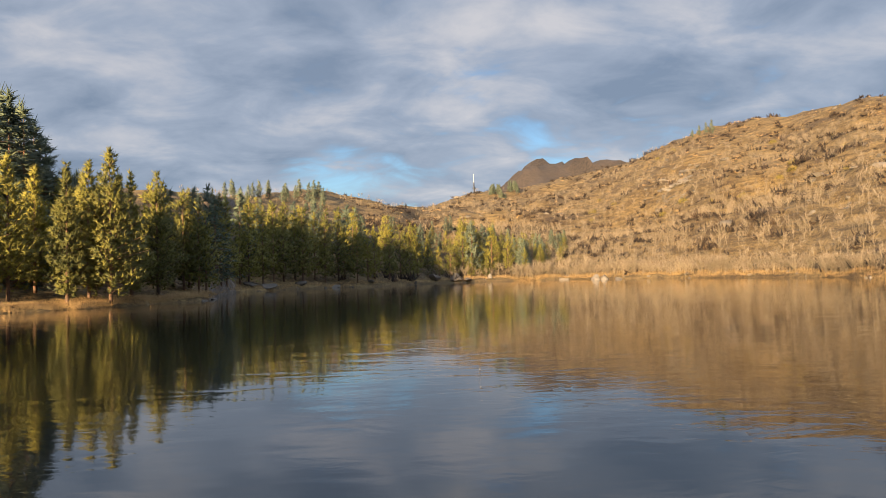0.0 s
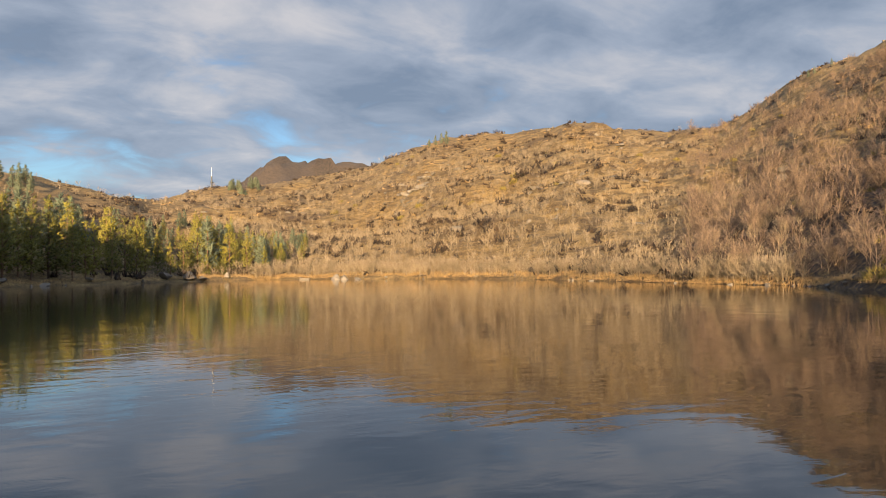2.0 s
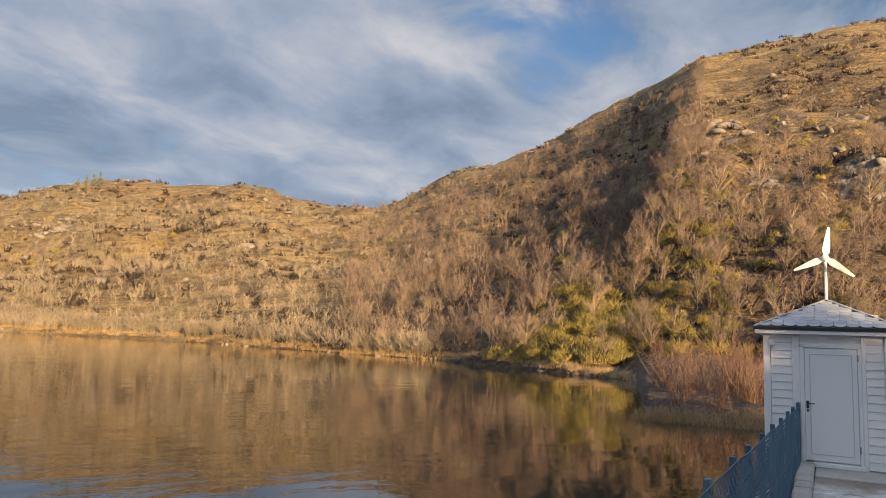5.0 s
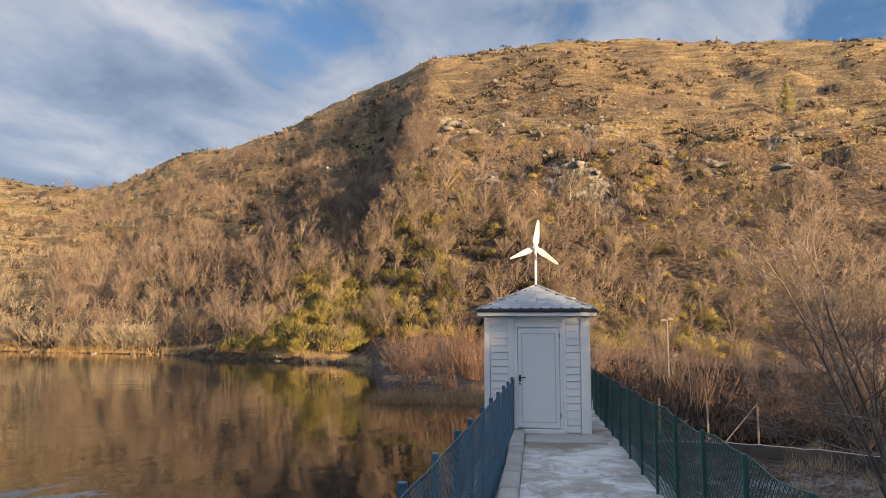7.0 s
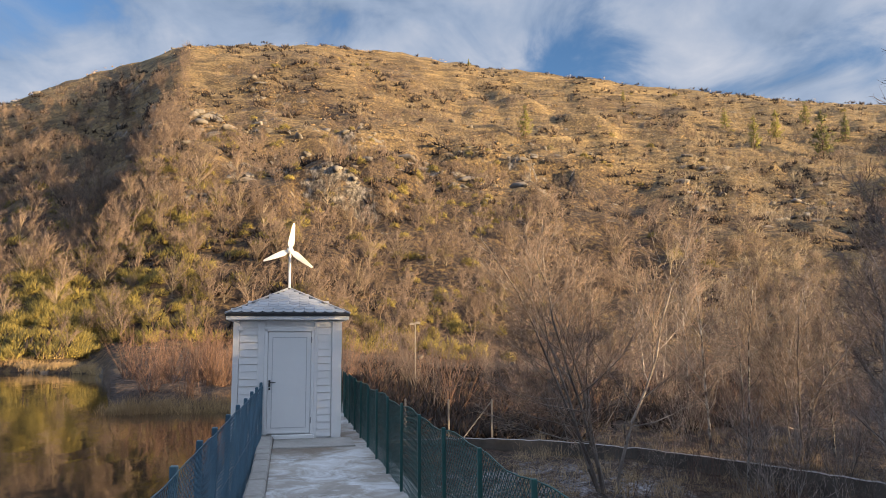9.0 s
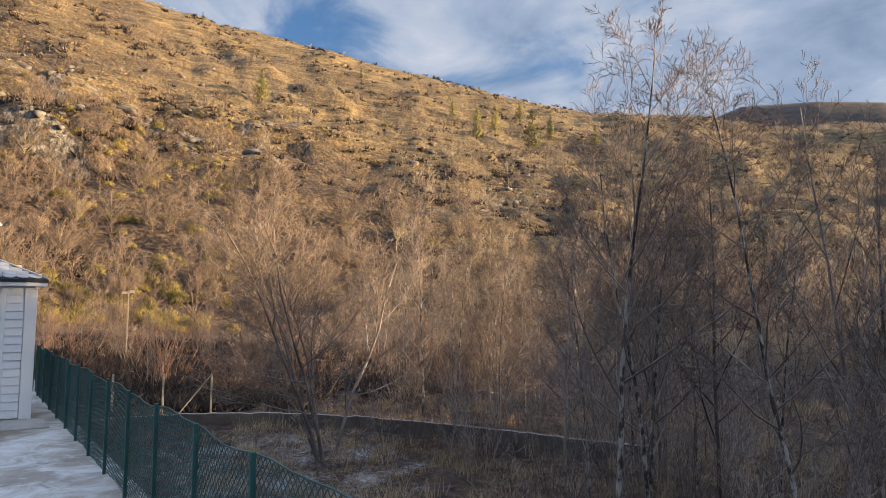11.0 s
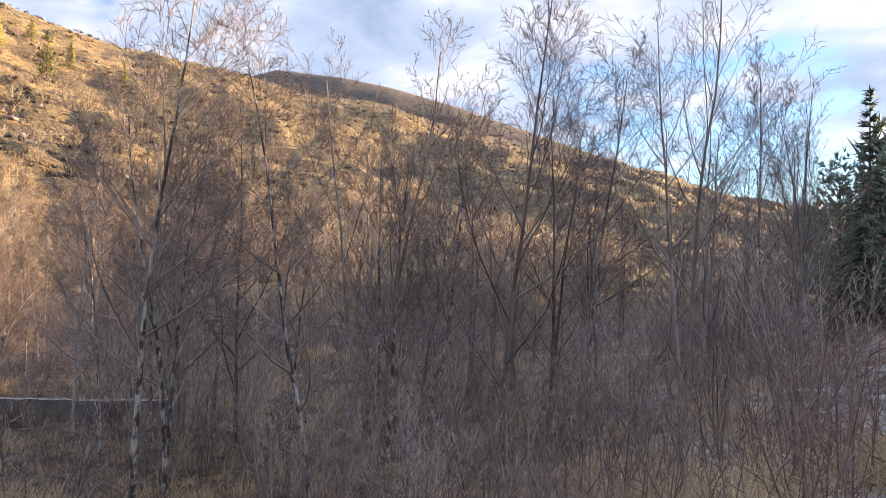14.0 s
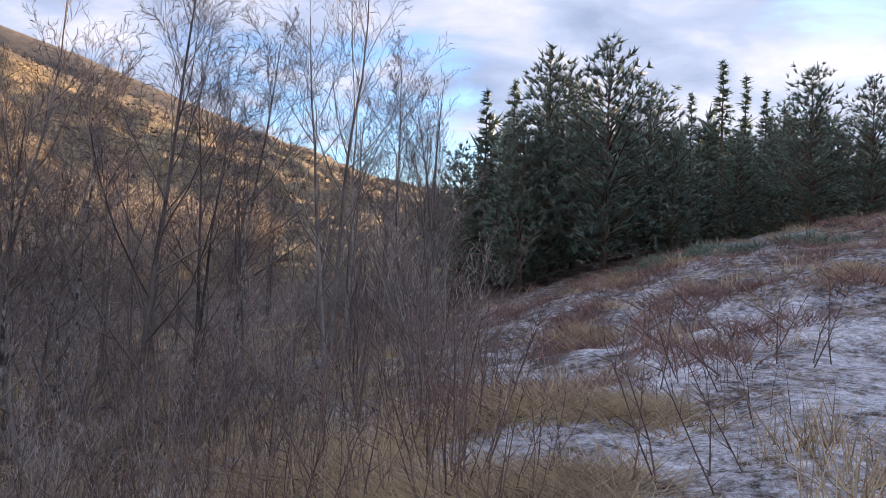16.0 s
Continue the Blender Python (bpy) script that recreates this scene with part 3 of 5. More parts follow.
def conifer(seed, height, girth, whorls, arms, tufts, kind="pine", bare=0.08, tuft=0.3, spines=7, point=0.75):
    """Corners of a conifer's trunk and its crown of needle tufts."""
    rnd = np.random.RandomState(seed)
    trunk_a, trunk_b, ra, rb = [], [], [], []
    n = 8
    for k in range(n):
        trunk_a.append((0, 0, height * k / n - (0.15 if k == 0 else 0)))
        trunk_b.append((0, 0, height * (k + 1) / n))
        ra.append(height * 0.014 * (1 - 0.93 * k / n))
        rb.append(height * 0.014 * (1 - 0.93 * (k + 1) / n))
    ba, bb, br, na_, nb, nrad = [], [], [], [], [], []
    for wv in range(whorls):
        f = bare + (1 - bare) * ((wv + 0.4 * rnd.rand()) / whorls)
        z = f * height
        if kind == "pine":
            reach = girth * (1 - f) ** point * (0.65 + 0.5 * rnd.rand()) * min(1, 0.45 + 2.2 * f)
        else:
            reach = girth * (1 - f) ** 0.9 * (0.85 + 0.25 * rnd.rand())
        reach = max(reach, 0.22)
        m = max(3, int(arms * (0.6 + 0.4 * (1 - f)) + rnd.rand()))
        for a in range(m):
            th = 2 * np.pi * (a + rnd.rand() * 0.8) / m + wv * 1.1
            ln = reach * (0.6 + 0.55 * rnd.rand())
            z = f * height + (rnd.rand() - 0.5) * height / whorls * 1.3
            lift = (0.25 + 0.5 * f + 0.25 * rnd.randn() * 0.5) if kind == "pine" else (-0.18 + 0.75 * f ** 2 + 0.1 * rnd.randn())
            d = np.array([np.cos(th), np.sin(th), lift])
            d /= np.linalg.norm(d)
            start = np.array([0, 0, z])
            end = start + d * ln + np.array([0, 0, 0.10 * ln if kind == "pine" else -0.06 * ln])
            ba.append(start)
            bb.append(end)
            br.append(max(0.010, 0.018 * ln))
            cnt = max(2, int(tufts * ln / max(girth, 0.1) + rnd.rand()))
            for c in range(cnt):
                g = 0.25 + 0.78 * (c + rnd.rand()) / cnt
                side = np.cross(d, [0, 0, 1.0])
                side /= np.linalg.norm(side) + 1e-9
                off = side * rnd.randn() * (0.34 if kind == "pine" else 0.22) * ln * (1.2 - g) + np.array([0, 0, rnd.randn() * (0.13 if kind == "pine" else 0.04) * ln])
                p = start + (end - start) * g + off
                up = 0.55 if kind == "pine" else 0.0
                ax = d * 0.8 + side * np.sign(off @ side) * 0.7 + np.array([0, 0, up]) + rnd.randn(3) * 0.25
                ax /= np.linalg.norm(ax)
                for s in range(spines):
                    q = ax * (0.5 + 0.4 * rnd.rand()) + rnd.randn(3) * 0.5 if kind == "pine" else ax * (0.7 + 0.4 * rnd.rand()) + rnd.randn(3) * 0.32
                    if kind != "pine":
                        q[2] -= 0.2
                    na_.append(p - ax * tuft * 0.25 + rnd.randn(3) * 0.05 * tuft)
                    nb.append(p + q * tuft)
                    nrad.append(tuft * (0.15 if kind == "pine" else 0.11) * (0.7 + 0.6 * rnd.rand()))
    # the leader
    for s in range(spines * 2):
        z = height * (0.95 + 0.05 * rnd.rand())
        q = rnd.randn(3) * 0.35 + np.array([0, 0, 0.9])
        na_.append((0, 0, z)); nb.append(np.array([0, 0, z]) + q * tuft); nrad.append(tuft * 0.1)
    wood = joined(tubes(trunk_a, trunk_b, ra, rb, 6), tubes(ba, bb, br, np.array(br) * 0.3, 3))
    crown = spikes(np.array(na_), np.array(nb), np.array(nrad))
    return wood, crown


SHAPES = {}


def conifer_meshes(name, needle, **how):
    wood, crown = conifer(**how)
    SHAPES[name, how["seed"]] = wood, crown
    return mesh_of(name + "_trunk", *wood, m_trunk), mesh_of(name + "_crown", *crown, needle)


rnd = np.random.RandomState(4)
pines = [conifer_meshes("pine", m_needle, seed=s, height=10, girth=g, whorls=26, arms=7, tufts=17, tuft=0.25, spines=8, point=0.8)
         for s, g in ((1, 2.7), (2, 2.2), (3, 3.0), (4, 2.4))]
small_pines = [conifer_meshes("small_pine", m_needle, seed=s, height=10, girth=g, whorls=15, arms=5, tufts=10, tuft=0.42, spines=6, point=0.7)
               for s, g in ((5, 3.2), (6, 2.8), (7, 3.5))]
dark_pines = [conifer_meshes("dark_pine", m_darkpine, seed=s, height=10, girth=g, whorls=13, arms=5, tufts=6, tuft=0.85, spines=4)
              for s, g in ((8, 3.2), (9, 2.8))]
near_pines = [conifer_meshes("near_pine", m_darkpine, seed=s, height=10, girth=g, whorls=24, arms=7, tufts=15, tuft=0.27, spines=6, bare=0.05, point=0.52)
              for s, g in ((15, 3.8), (16, 4.3), (17, 3.4))]
spruces = [conifer_meshes("spruce", m_spruce, seed=s, height=12, girth=g, whorls=24, arms=6, tufts=6, kind="spruce", tuft=0.6, spines=5, bare=0.05)
           for s, g in ((11, 4.2), (12, 3.6))]
near_spruces = [conifer_meshes("near_spruce", m_spruce, seed=s, height=12, girth=g, whorls=38, arms=6, tufts=9, kind="spruce", tuft=0.32, spines=6, bare=0.04)
                for s, g in ((13, 2.2), (14, 1.8))]


def shore_r(az):
    return float(table(np.array([az % 360]), SHORE)[0])


def r_at(az, el, start=40.0):
    """How many steps out the ground first rises to that angle in the plan."""
    q = np.arange(start, 430, 0.5)
    p, k = spots(np.full(len(q), az), q)
    up = np.degrees(np.arctan2(p[:, 2] - EYE, k * q))
    hit = np.where(up >= el + TILT)[0]
    return float(q[hit[0]]) if len(hit) else float(q[np.argmax(up)])


def stuff(name, shape, mat, label, category):
    return tagged(new(name, mesh_of(name, *shape, mat)), label, category, kind="stuff")


CON = ("trunk", "crown")


def stand(kind, meshes, az, r, size, label, group):
    x, y = spot(az, r)
    return place_tree(kind, meshes, x, y, rnd.rand() * 6.28, size * scale_at(az, r), label, group=group, names=CON)


def plan_height(az, q, el):
    """How tall a thing is in the plan that rises to the angle el from there."""
    return PLAN_EYE + q * math.tan(radians(el)) - float(plan_ground(np.array([az % 360.0]), np.array([float(q)]))[0])


def stand_to(kind, meshes, az, r, el, label, group, tall=10.0, most=1.5):
    """A conifer whose top rises to the angle el above the eye's level."""
    size = min(most, max(0.3, plan_height(az, r, el) / tall))
    return stand(kind, meshes, az, r, size, label, group)


class Wood:
    """Conifers too far in to be told apart, joined into one mesh."""

    def __init__(self, shape, needle):
        self.shape, self.needle, self.rows = shape, needle, []

    def add(self, az, r, el=None, size=None, tall=10.0, most=1.3):
        x, y = spot(az, r)
        if size is None:
            size = min(most, max(0.3, plan_height(az, r, el) / tall))
        self.rows.append((x, y, ground_at(x, y) - 0.08, rnd.rand() * 6.28, size * scale_at(az, r)))

    def build(self, name, label):
        rows = np.array(self.rows)
        wood, crown = SHAPES[self.shape]
        pick = np.zeros(len(rows), int)
        (va, ta), (vb, tb) = (scattered([sh], rows[:, :3], rows[:, 3], rows[:, 4], pick) for sh in (wood, crown))
        me = mesh_of(name, *joined((va, ta), (vb, tb)), m_trunk)
        me.materials.append(self.needle)
        me.polygons.foreach_set("material_index", np.concatenate([np.zeros(len(ta), np.int32), np.ones(len(tb), np.int32)]))
        return tagged(new(name, me), label, "woodland", kind="stuff")


# ---- the wood on the lake's west shore ----
TOPS = [(-32, 7.6), (-21, 7.0), (-19, 6.3), (-12, 5.3), (-7, 4.6), (-1.5, 3.2), (4.5, 1.2)]


def top_el(az):
    return float(np.interp(az, [p[0] for p in TOPS], [p[1] for p in TOPS]))


for az, r, el, k in ((-31.2, 63, 8.2, 2), (-27.6, 62, 7.7, 1), (-26.2, 64, 7.9, 3), (-24.8, 62.5, 8.9, 2), (-23.4, 65, 7.2, 1), (-21.6, 67, 7.2, 0), (-29.6, 66, 7.4, 3), (-33, 62, 7.8, 0), (-19.4, 72, 6.0, 1)):
    stand_to("pine_tree", pines[k], az, r, el, "big bushy golden-green pine near the grassy point", "point pines")
for k in range(30):                               # the edge along the water
    az = -20 + 24.5 * (k + 0.6 * rnd.rand()) / 30
    stand_to("pine_tree", small_pines[k % 3], az, shore_r(az) + 1.6 + 3.5 * rnd.rand(), top_el(az) - 0.3 - 1.6 * rnd.rand(), "bushy yellow-green pine at the edge of the lakeside wood", "lakeside edge pines")
inner = Wood(("dark_pine", 8), m_darkpine)
for k in range(120):                              # behind
    az = -31 + 36 * rnd.rand()
    r = shore_r(az) + 8 + 26 * rnd.rand()
    el = top_el(az) - 1.3 * rnd.rand()
    if k % 5 == 3:
        stand_to("spruce_tree", spruces[k % 2], az, r, el, "dark green spruce deep in the lakeside wood", "lakeside spruces", 12.0)
    elif k % 5 == 2:
        inner.add(az, r + 4, el)
    else:
        stand_to("pine_tree", small_pines[k % 3], az, r, el, "yellow-green pine in the lakeside wood", "lakeside pines")
inner.build("lakeside_wood", "dark pines deep in the lakeside wood")
for az, r, el in ((-32.8, 76, 12.6), (-31.6, 78, 12.3), (-30.4, 80, 11.6), (-34, 74, 12), (-29.2, 83, 9.6), (-30.9, 84, 11.5), (-32.3, 72, 12.0), (-31.1, 73, 12.4), (-30.2, 75, 11.4), (-29.6, 78, 10.4), (-28.9, 80, 9.2), (-31.8, 82, 12.2)):
    stand_to("spruce_tree", spruces[int(r) % 2], az, r, el, "tall dark spruce towering above the lakeside pines", "tall spruces", 12.0, 1.9)
for k in range(62):                               # a grove at the head of the lake
    az = 1.5 + 8.5 * rnd.rand()
    el = float(np.interp(az, [2.5, 5, 8, 10], [3.3, 2.8, 1.7, 0.8])) - 1.4 * rnd.rand()
    stand_to("pine_tree", small_pines[k % 3] if k % 2 else dark_pines[k // 2 % 2], az, shore_r(az) + 4 + 24 * rnd.rand(), el, "sunlit green pine in the grove at the lake head", "lake head pines")
for k in range(26):                               # pines on the ridge behind the wood
    az = -17 + 8 * rnd.rand()
    r = 190 + 40 * rnd.rand()
    stand("pine_tree", dark_pines[k % 2], az, r, 0.36 + 0.25 * rnd.rand(), "round-topped pine on the low ridge behind the lake", "ridge pines")
for az, el, s in ((20.4, 8.7, 0.45), (20.9, 8.9, 0.5), (21.3, 8.9, 0.6), (19.9, 8.6, 0.35), (48.4, 12.0, 0.32), (48.8, 12.2, 0.3),
                  (49.9, 12.6, 0.3), (95.1, 14.6, 0.8), (90.5, 20.3, 0.3), (112.5, 12.4, 0.9), (114, 13.0, 0.85), (117, 11.4, 1.2),
                  (118.5, 12.3, 0.75), (110.5, 14.2, 0.6), (116, 13.8, 0.75), (103, 17.0, 0.4), (122, 11.5, 0.7)):
    stand("pine_tree", (small_pines[int(az) % 3] if az > 80 else dark_pines[int(az) % 2]), az, r_at(az, el), s if az > 80 else s * 0.7, "lone green pine on the heathery hillside", "hillside pines")
for k in range(22):
    az = 4.2 + 2.2 * rnd.rand()
    stand("pine_tree", dark_pines[k % 2], az, r_at(az, 5.0, 150) + 6 * rnd.rand(), 0.42, "young green conifer in a plantation below the mast", "mast plantation")

# ---- the wood behind the frosty mound ----
for az, r, el, kind in ((177.4, 33, 12.0, 1), (179.6, 32, 12.8, 1), (182.4, 30, 15.0, 0), (187.0, 27.5, 15.4, 0), (184.5, 33, 13.2, 0), (190.2, 30, 12.3, 0),
                        (193.2, 36, 11.6, 1), (195.4, 36, 13.8, 1), (197.0, 37, 12.6, 1), (198.4, 35, 11.5, 1), (201.4, 28, 12.9, 0), (205.2, 27, 11.8, 0),
                        (175.6, 35, 7.5, 0), (180.5, 29, 10.5, 0), (199.6, 31, 10.5, 0), (208.5, 28, 12, 0), (212, 29, 12, 0), (192, 29, 9.0, 0), (196.5, 30, 8.5, 0)):
    if kind:
        stand_to("spruce_tree", near_spruces[int(r) % 2], az, r, el, "slender dark spruce against the light behind the frosty mound", "mound spruces", 12.0)
    else:
        stand_to("pine_tree", near_pines[int(az) % 3], az, r, el, "broad dark pine against the light behind the frosty mound", "mound pines")
deep = Wood(("dark_pine", 9), m_darkpine)
for k in range(40):                               # deeper in the wood, hidden pines added to shade the hut
    az = 177 + 36 * (k + rnd.rand()) / 40
    deep.add(az, 46 + 16 * rnd.rand(), (5.6 if az < 180.5 else 7.6) + 0.8 * rnd.rand())
deep.build("mound_wood", "hidden dark pines added behind the mound wood to shade the hut")
for k in range(22):
    az = 177.5 + 34 * (k + rnd.rand()) / 22
    stand_to("pine_tree", dark_pines[k % 2], az, 37 + 6 * rnd.rand(), 8.2 + 2.0 * rnd.rand(), "dark pine in the middle of the wood behind the mound", "middle mound pines")
across = Wood(("dark_pine", 8), m_darkpine)
for k in range(36):                               # conifers across the valley, below the skyline, added to shade the meadow
    az = 173 + 9 * (k + rnd.rand()) / 36
    across.add(az, 58 + 30 * rnd.rand(), 4.2 - 0.8 * rnd.rand())
across.build("valley_wood", "dark pines added across the valley to shade the meadow below the dam")
# unseen pines, added to close the west and shade the lakeside trees
western = Wood(("small_pine", 5), m_needle)
for k in range(40):
    az = 213 + 75 * (k + rnd.rand()) / 40
    western.add(az, foot_of(np.array([az]))[0] + 6 + 26 * rnd.rand(), size=0.55 + 0.2 * rnd.rand())
# unseen taller spruces, added to throw shade on the lakeside wood
tallwood = Wood(("spruce", 11), m_spruce)
for k in range(34):
    tallwood.add(213 + 24 * (k + rnd.rand()) / 34, 48 + 18 * rnd.rand(), size=1.25 + 0.2 * rnd.rand())
tallwood.build("spruce_wood", "unseen tall spruces added west of the dam to shade the lakeside wood")
western.build("west_wood", "unseen pines added west of the dam to shade the lakeside trees")

# ---- leafless scrub, heather, gorse and rock on the hillsides ----
def scrub_shape(seed, limbs=10, twigs=15, fine=0.0155, split=False):
    """A leafless birch about 3 m tall with a rounded crown of fine rising twigs."""
    rs = np.random.RandomState(seed)
    a, b, ra, rb, ta, tb, tr = [], [], [], [], [], [], []
    h = 3.0 * (0.8 + 0.35 * rs.rand())
    lean = rs.randn(2) * 0.16
    heart, radii = np.array([*lean, 0.60 * h]), h * np.array([0.33 + 0.1 * rs.rand(), 0.33 + 0.1 * rs.rand(), 0.40])
    p0, p1, p2 = np.array([0, 0, -0.2]), np.array([*(lean * 0.4 + rs.randn(2) * 0.08), h * 0.42]), np.array([*(lean * 1.2), h * 0.9])
    a += [p0, p1]; b += [p1, p2]; ra += [0.036, 0.026]; rb += [0.026, 0.010]
    for k in range(limbs):
        th, ph = k * 2.4 + rs.rand(), rs.uniform(-0.45, 1.25)
        e = heart + radii * np.array([math.cos(th) * math.cos(ph), math.sin(th) * math.cos(ph), math.sin(ph)]) * rs.uniform(0.7, 1.1)
        f = min(0.8, max(0.12, e[2] / h - 0.38))
        q = p0 + (p1 - p0) * f / 0.46 if f < 0.46 else p1 + (p2 - p1) * (f - 0.46) / 0.54
        a.append(q); b.append(e); ra.append(0.018); rb.append(0.006)
        out = (e - q) / np.linalg.norm(e - q)
        for j in range(twigs):
            s0 = q + (e - q) * (0.35 + 0.65 * rs.rand())
            d = out * 0.35 + rs.randn(3) * np.array([0.6, 0.6, 0.4]) + np.array([0, 0, 0.3])
            ta.append(s0); tb.append(s0 + d * h * 0.16 * rs.uniform(0.6, 1.25)); tr.append(fine)
    wood, crown = tubes(a, b, ra, rb, 3), spikes(np.array(ta), np.array(tb), np.array(tr))
    return (wood, crown) if split else joined(wood, crown)


def tuft_shape(seed, count, wide, rad, up=0.6):
    rs = np.random.RandomState(seed)
    d = rs.randn(count, 3)
    d[:, 2] = np.abs(d[:, 2]) * 0.8 + up
    d /= np.linalg.norm(d, axis=1, keepdims=True)
    base = rs.randn(count, 3) * np.array([0.22, 0.22, 0.0]) * wide
    return spikes(base, base + d * (0.6 + 0.5 * rs.rand(count, 1)), np.full(count, rad))


def grown(pl):
    """The stretch of the plan at these places, by which their growth is sized."""
    return table(np.degrees(np.arctan2(pl[:, 0], pl[:, 1])) % 360, STRETCH)


def hill_spots(count, seed, lo, hi, near=0.0, far=0.9, power=1.4, patch=30.0, keep=0.5, gain=1.5):
    """Scattered places on the hillsides between the bearings lo and hi."""
    rs = np.random.RandomState(seed)
    az = lo + (hi - lo) * rs.rand(count)
    s = near + (far - near) * rs.rand(count) ** power
    foot = foot_of(az % 360) + 1.0
    q = foot + s * (table(az % 360, CREST_R) - foot)
    p, k = spots(az, q)
    ok = (rs.rand(count) < keep + fbm(q * np.sin(np.radians(az)), q * np.cos(np.radians(az)), patch, 3, seed) * gain) & (p[:, 2] > 0.12)
    return p[ok], rs


shapes = [scrub_shape(s) for s in range(9)] + [scrub_shape(s + 9, 6, 8, 0.027) for s in range(9)]
low, rs = hill_spots(2500, 61, 40, 150, 0.0, 0.72, 1.15, 26, 0.66, 1.6)
gully, _ = hill_spots(1100, 71, 40, 68, 0.08, 0.85, 1.0, 20, 0.8, 0.8)
high, _ = hill_spots(2300, 62, 45, 150, 0.4, 0.95, 1.0, 30, 0.5, 1.6)
west, _ = hill_spots(700, 63, -20, 8, 0.3, 0.98, 0.7, 30, 0.6, 1.2)
south, _ = hill_spots(1600, 73, 106, 150, 0.02, 0.9, 1.0, 24, 0.8, 0.8)
head, _ = hill_spots(6200, 74, -2, 48, 0.0, 0.8, 1.2, 26, 0.85, 0.8)
baz = 6 + 41 * rs.rand(700)
br = table(baz, SHORE) + 0.6 + rs.rand(700) * np.maximum(foot_of(baz) + 1.5 - table(baz, SHORE), 1.0)
bank = spots(baz, br)[0]
bank = bank[bank[:, 2] > 0.12]
def off_bank(pl, share):
    """Leaves out most of what would stand in the gorse above the bank."""
    b, r = np.degrees(np.arctan2(pl[:, 0], pl[:, 1])), np.hypot(pl[:, 0], pl[:, 1])
    return pl[~((b > 55) & (b < 68) & (r < 82) & (rs.rand(len(pl)) < share))]


low, gully, bank_trees = off_bank(low, 0.8), off_bank(gully, 0.8), off_bank(bank, 0.7)
pl = np.concatenate([low, gully, high, west, south, head, bank_trees])
near = len(low) + len(gully)
size = np.concatenate([0.6 + 0.6 * rs.rand(len(low)), 0.9 + 0.7 * rs.rand(len(gully)), 0.5 + 0.35 * rs.rand(len(high)),
                       0.5 + 0.4 * rs.rand(len(west)), 0.7 + 0.5 * rs.rand(len(south)), 0.40 + 0.36 * rs.rand(len(head)), 0.4 + 0.45 * rs.rand(len(bank_trees))])
size *= grown(pl)
turns = rs.rand(len(pl)) * 6.28
stuff("hill_birches", scattered(shapes, pl[:near], turns[:near], size[:near], rs.randint(0, 9, near)), m_birchtwig,
      "brown leafless birches in the gully and on the lower slopes", "woodland")
stuff("birch_scrub", scattered(shapes, pl[near:], turns[near:], size[near:], rs.randint(9, 18, len(pl) - near)), m_scrub,
      "pale leafless birch scrub covering the sunlit hillsides", "woodland")
pl = []
for k in range(300):
    az, r = 136 + 25 * rs.rand(), 44 + 46 * rs.rand()
    x, y = spot(az, r)
    pl.append((x, y, ground_at(x, y)))
size = list(1.0 + 0.6 * rs.rand(len(pl)))
# taller birches added farther in, to shade the meadow below the dam
for k in range(110):
    az, r = 144 + 15 * rs.rand(), 56 + 30 * rs.rand()
    x, y = spot(az, r)
    pl.append((x, y, ground_at(x, y)))
    size.append(1.7 + 0.6 * rs.rand())
pl = np.array(pl)
stuff("valley_birch_wood", scattered(shapes, pl, rs.rand(len(pl)) * 6.28, np.array(size), rs.randint(0, 18, len(pl))), m_scrub,
      "dense leafless birch wood in the valley bottom", "woodland")


def mid_tree(seed):
    wood, crown = scrub_shape(seed, 24, 30, 0.009, True)
    return mesh_of("bough_frame", *wood, m_scrub), mesh_of("twig_crown", *crown, m_birchtwig)


mid_trees = [mid_tree(200 + s) for s in range(6)]
for k in range(190):
    az = 40 + 95 * (k + rs.rand()) / 190
    r = float(foot_of(np.array([az]))[0]) + 1 + 40 * rs.rand() ** 1.2
    x, y = spot(az, r)
    if ground_at(x, y) > 0.15:
        place_tree("hillside_birch", mid_trees[k % 6], x, y, rs.rand() * 6.28, (0.8 + 0.6 * rs.rand()) * min(1.0, max(0.45, r / 82)) * scale_at(az, r), "pale leafless birch at the foot of the hill", "tree", "hill foot birches", 0.15, ("bough_frame", "twig_crown"))
moor = [tuft_shape(120 + s, 9, 1.8, 0.10, 0.25) for s in range(4)]
pl, rs = hill_spots(9000, 72, -4, 160, 0.25, 1.02, 0.75, 11, 0.42, 2.0)
stuff("moor_grass", scattered(moor, pl, rs.rand(len(pl)) * 6.28, (0.35 + 0.5 * rs.rand(len(pl))) * grown(pl), rs.randint(0, 4, len(pl))), m_straw,
      "bleached moor grass tussocks on the upper slopes", "grass")
tufts = [tuft_shape(s, 11, 1.6, 0.13) for s in range(5)]
pl, rs = hill_spots(15000, 64, -8, 165, 0.0, 1.0, 0.9, 14, 0.45, 2.4)
stuff("heather", scattered(tufts, pl, rs.rand(len(pl)) * 6.28, (0.5 + 0.9 * rs.rand(len(pl))) * grown(pl), rs.randint(0, 5, len(pl))), m_heather,
      "brown heather and dead bracken clumps on the hillsides", "heather")
def dome_shape(seed, count, rad):
    """A rounded bush of short spines about 1 m across."""
    rs = np.random.RandomState(seed)
    d = rs.randn(count, 3)
    d[:, 2] = np.abs(d[:, 2]) * 0.8
    d /= np.linalg.norm(d, axis=1, keepdims=True)
    lump = 0.42 + 0.14 * rs.rand(count, 1)
    return spikes(d * lump * 0.78 + np.array([0, 0, -0.05]), d * lump * 1.05 + rs.randn(count, 3) * 0.085 + np.array([0, 0, 0.03]), np.full(count, rad))


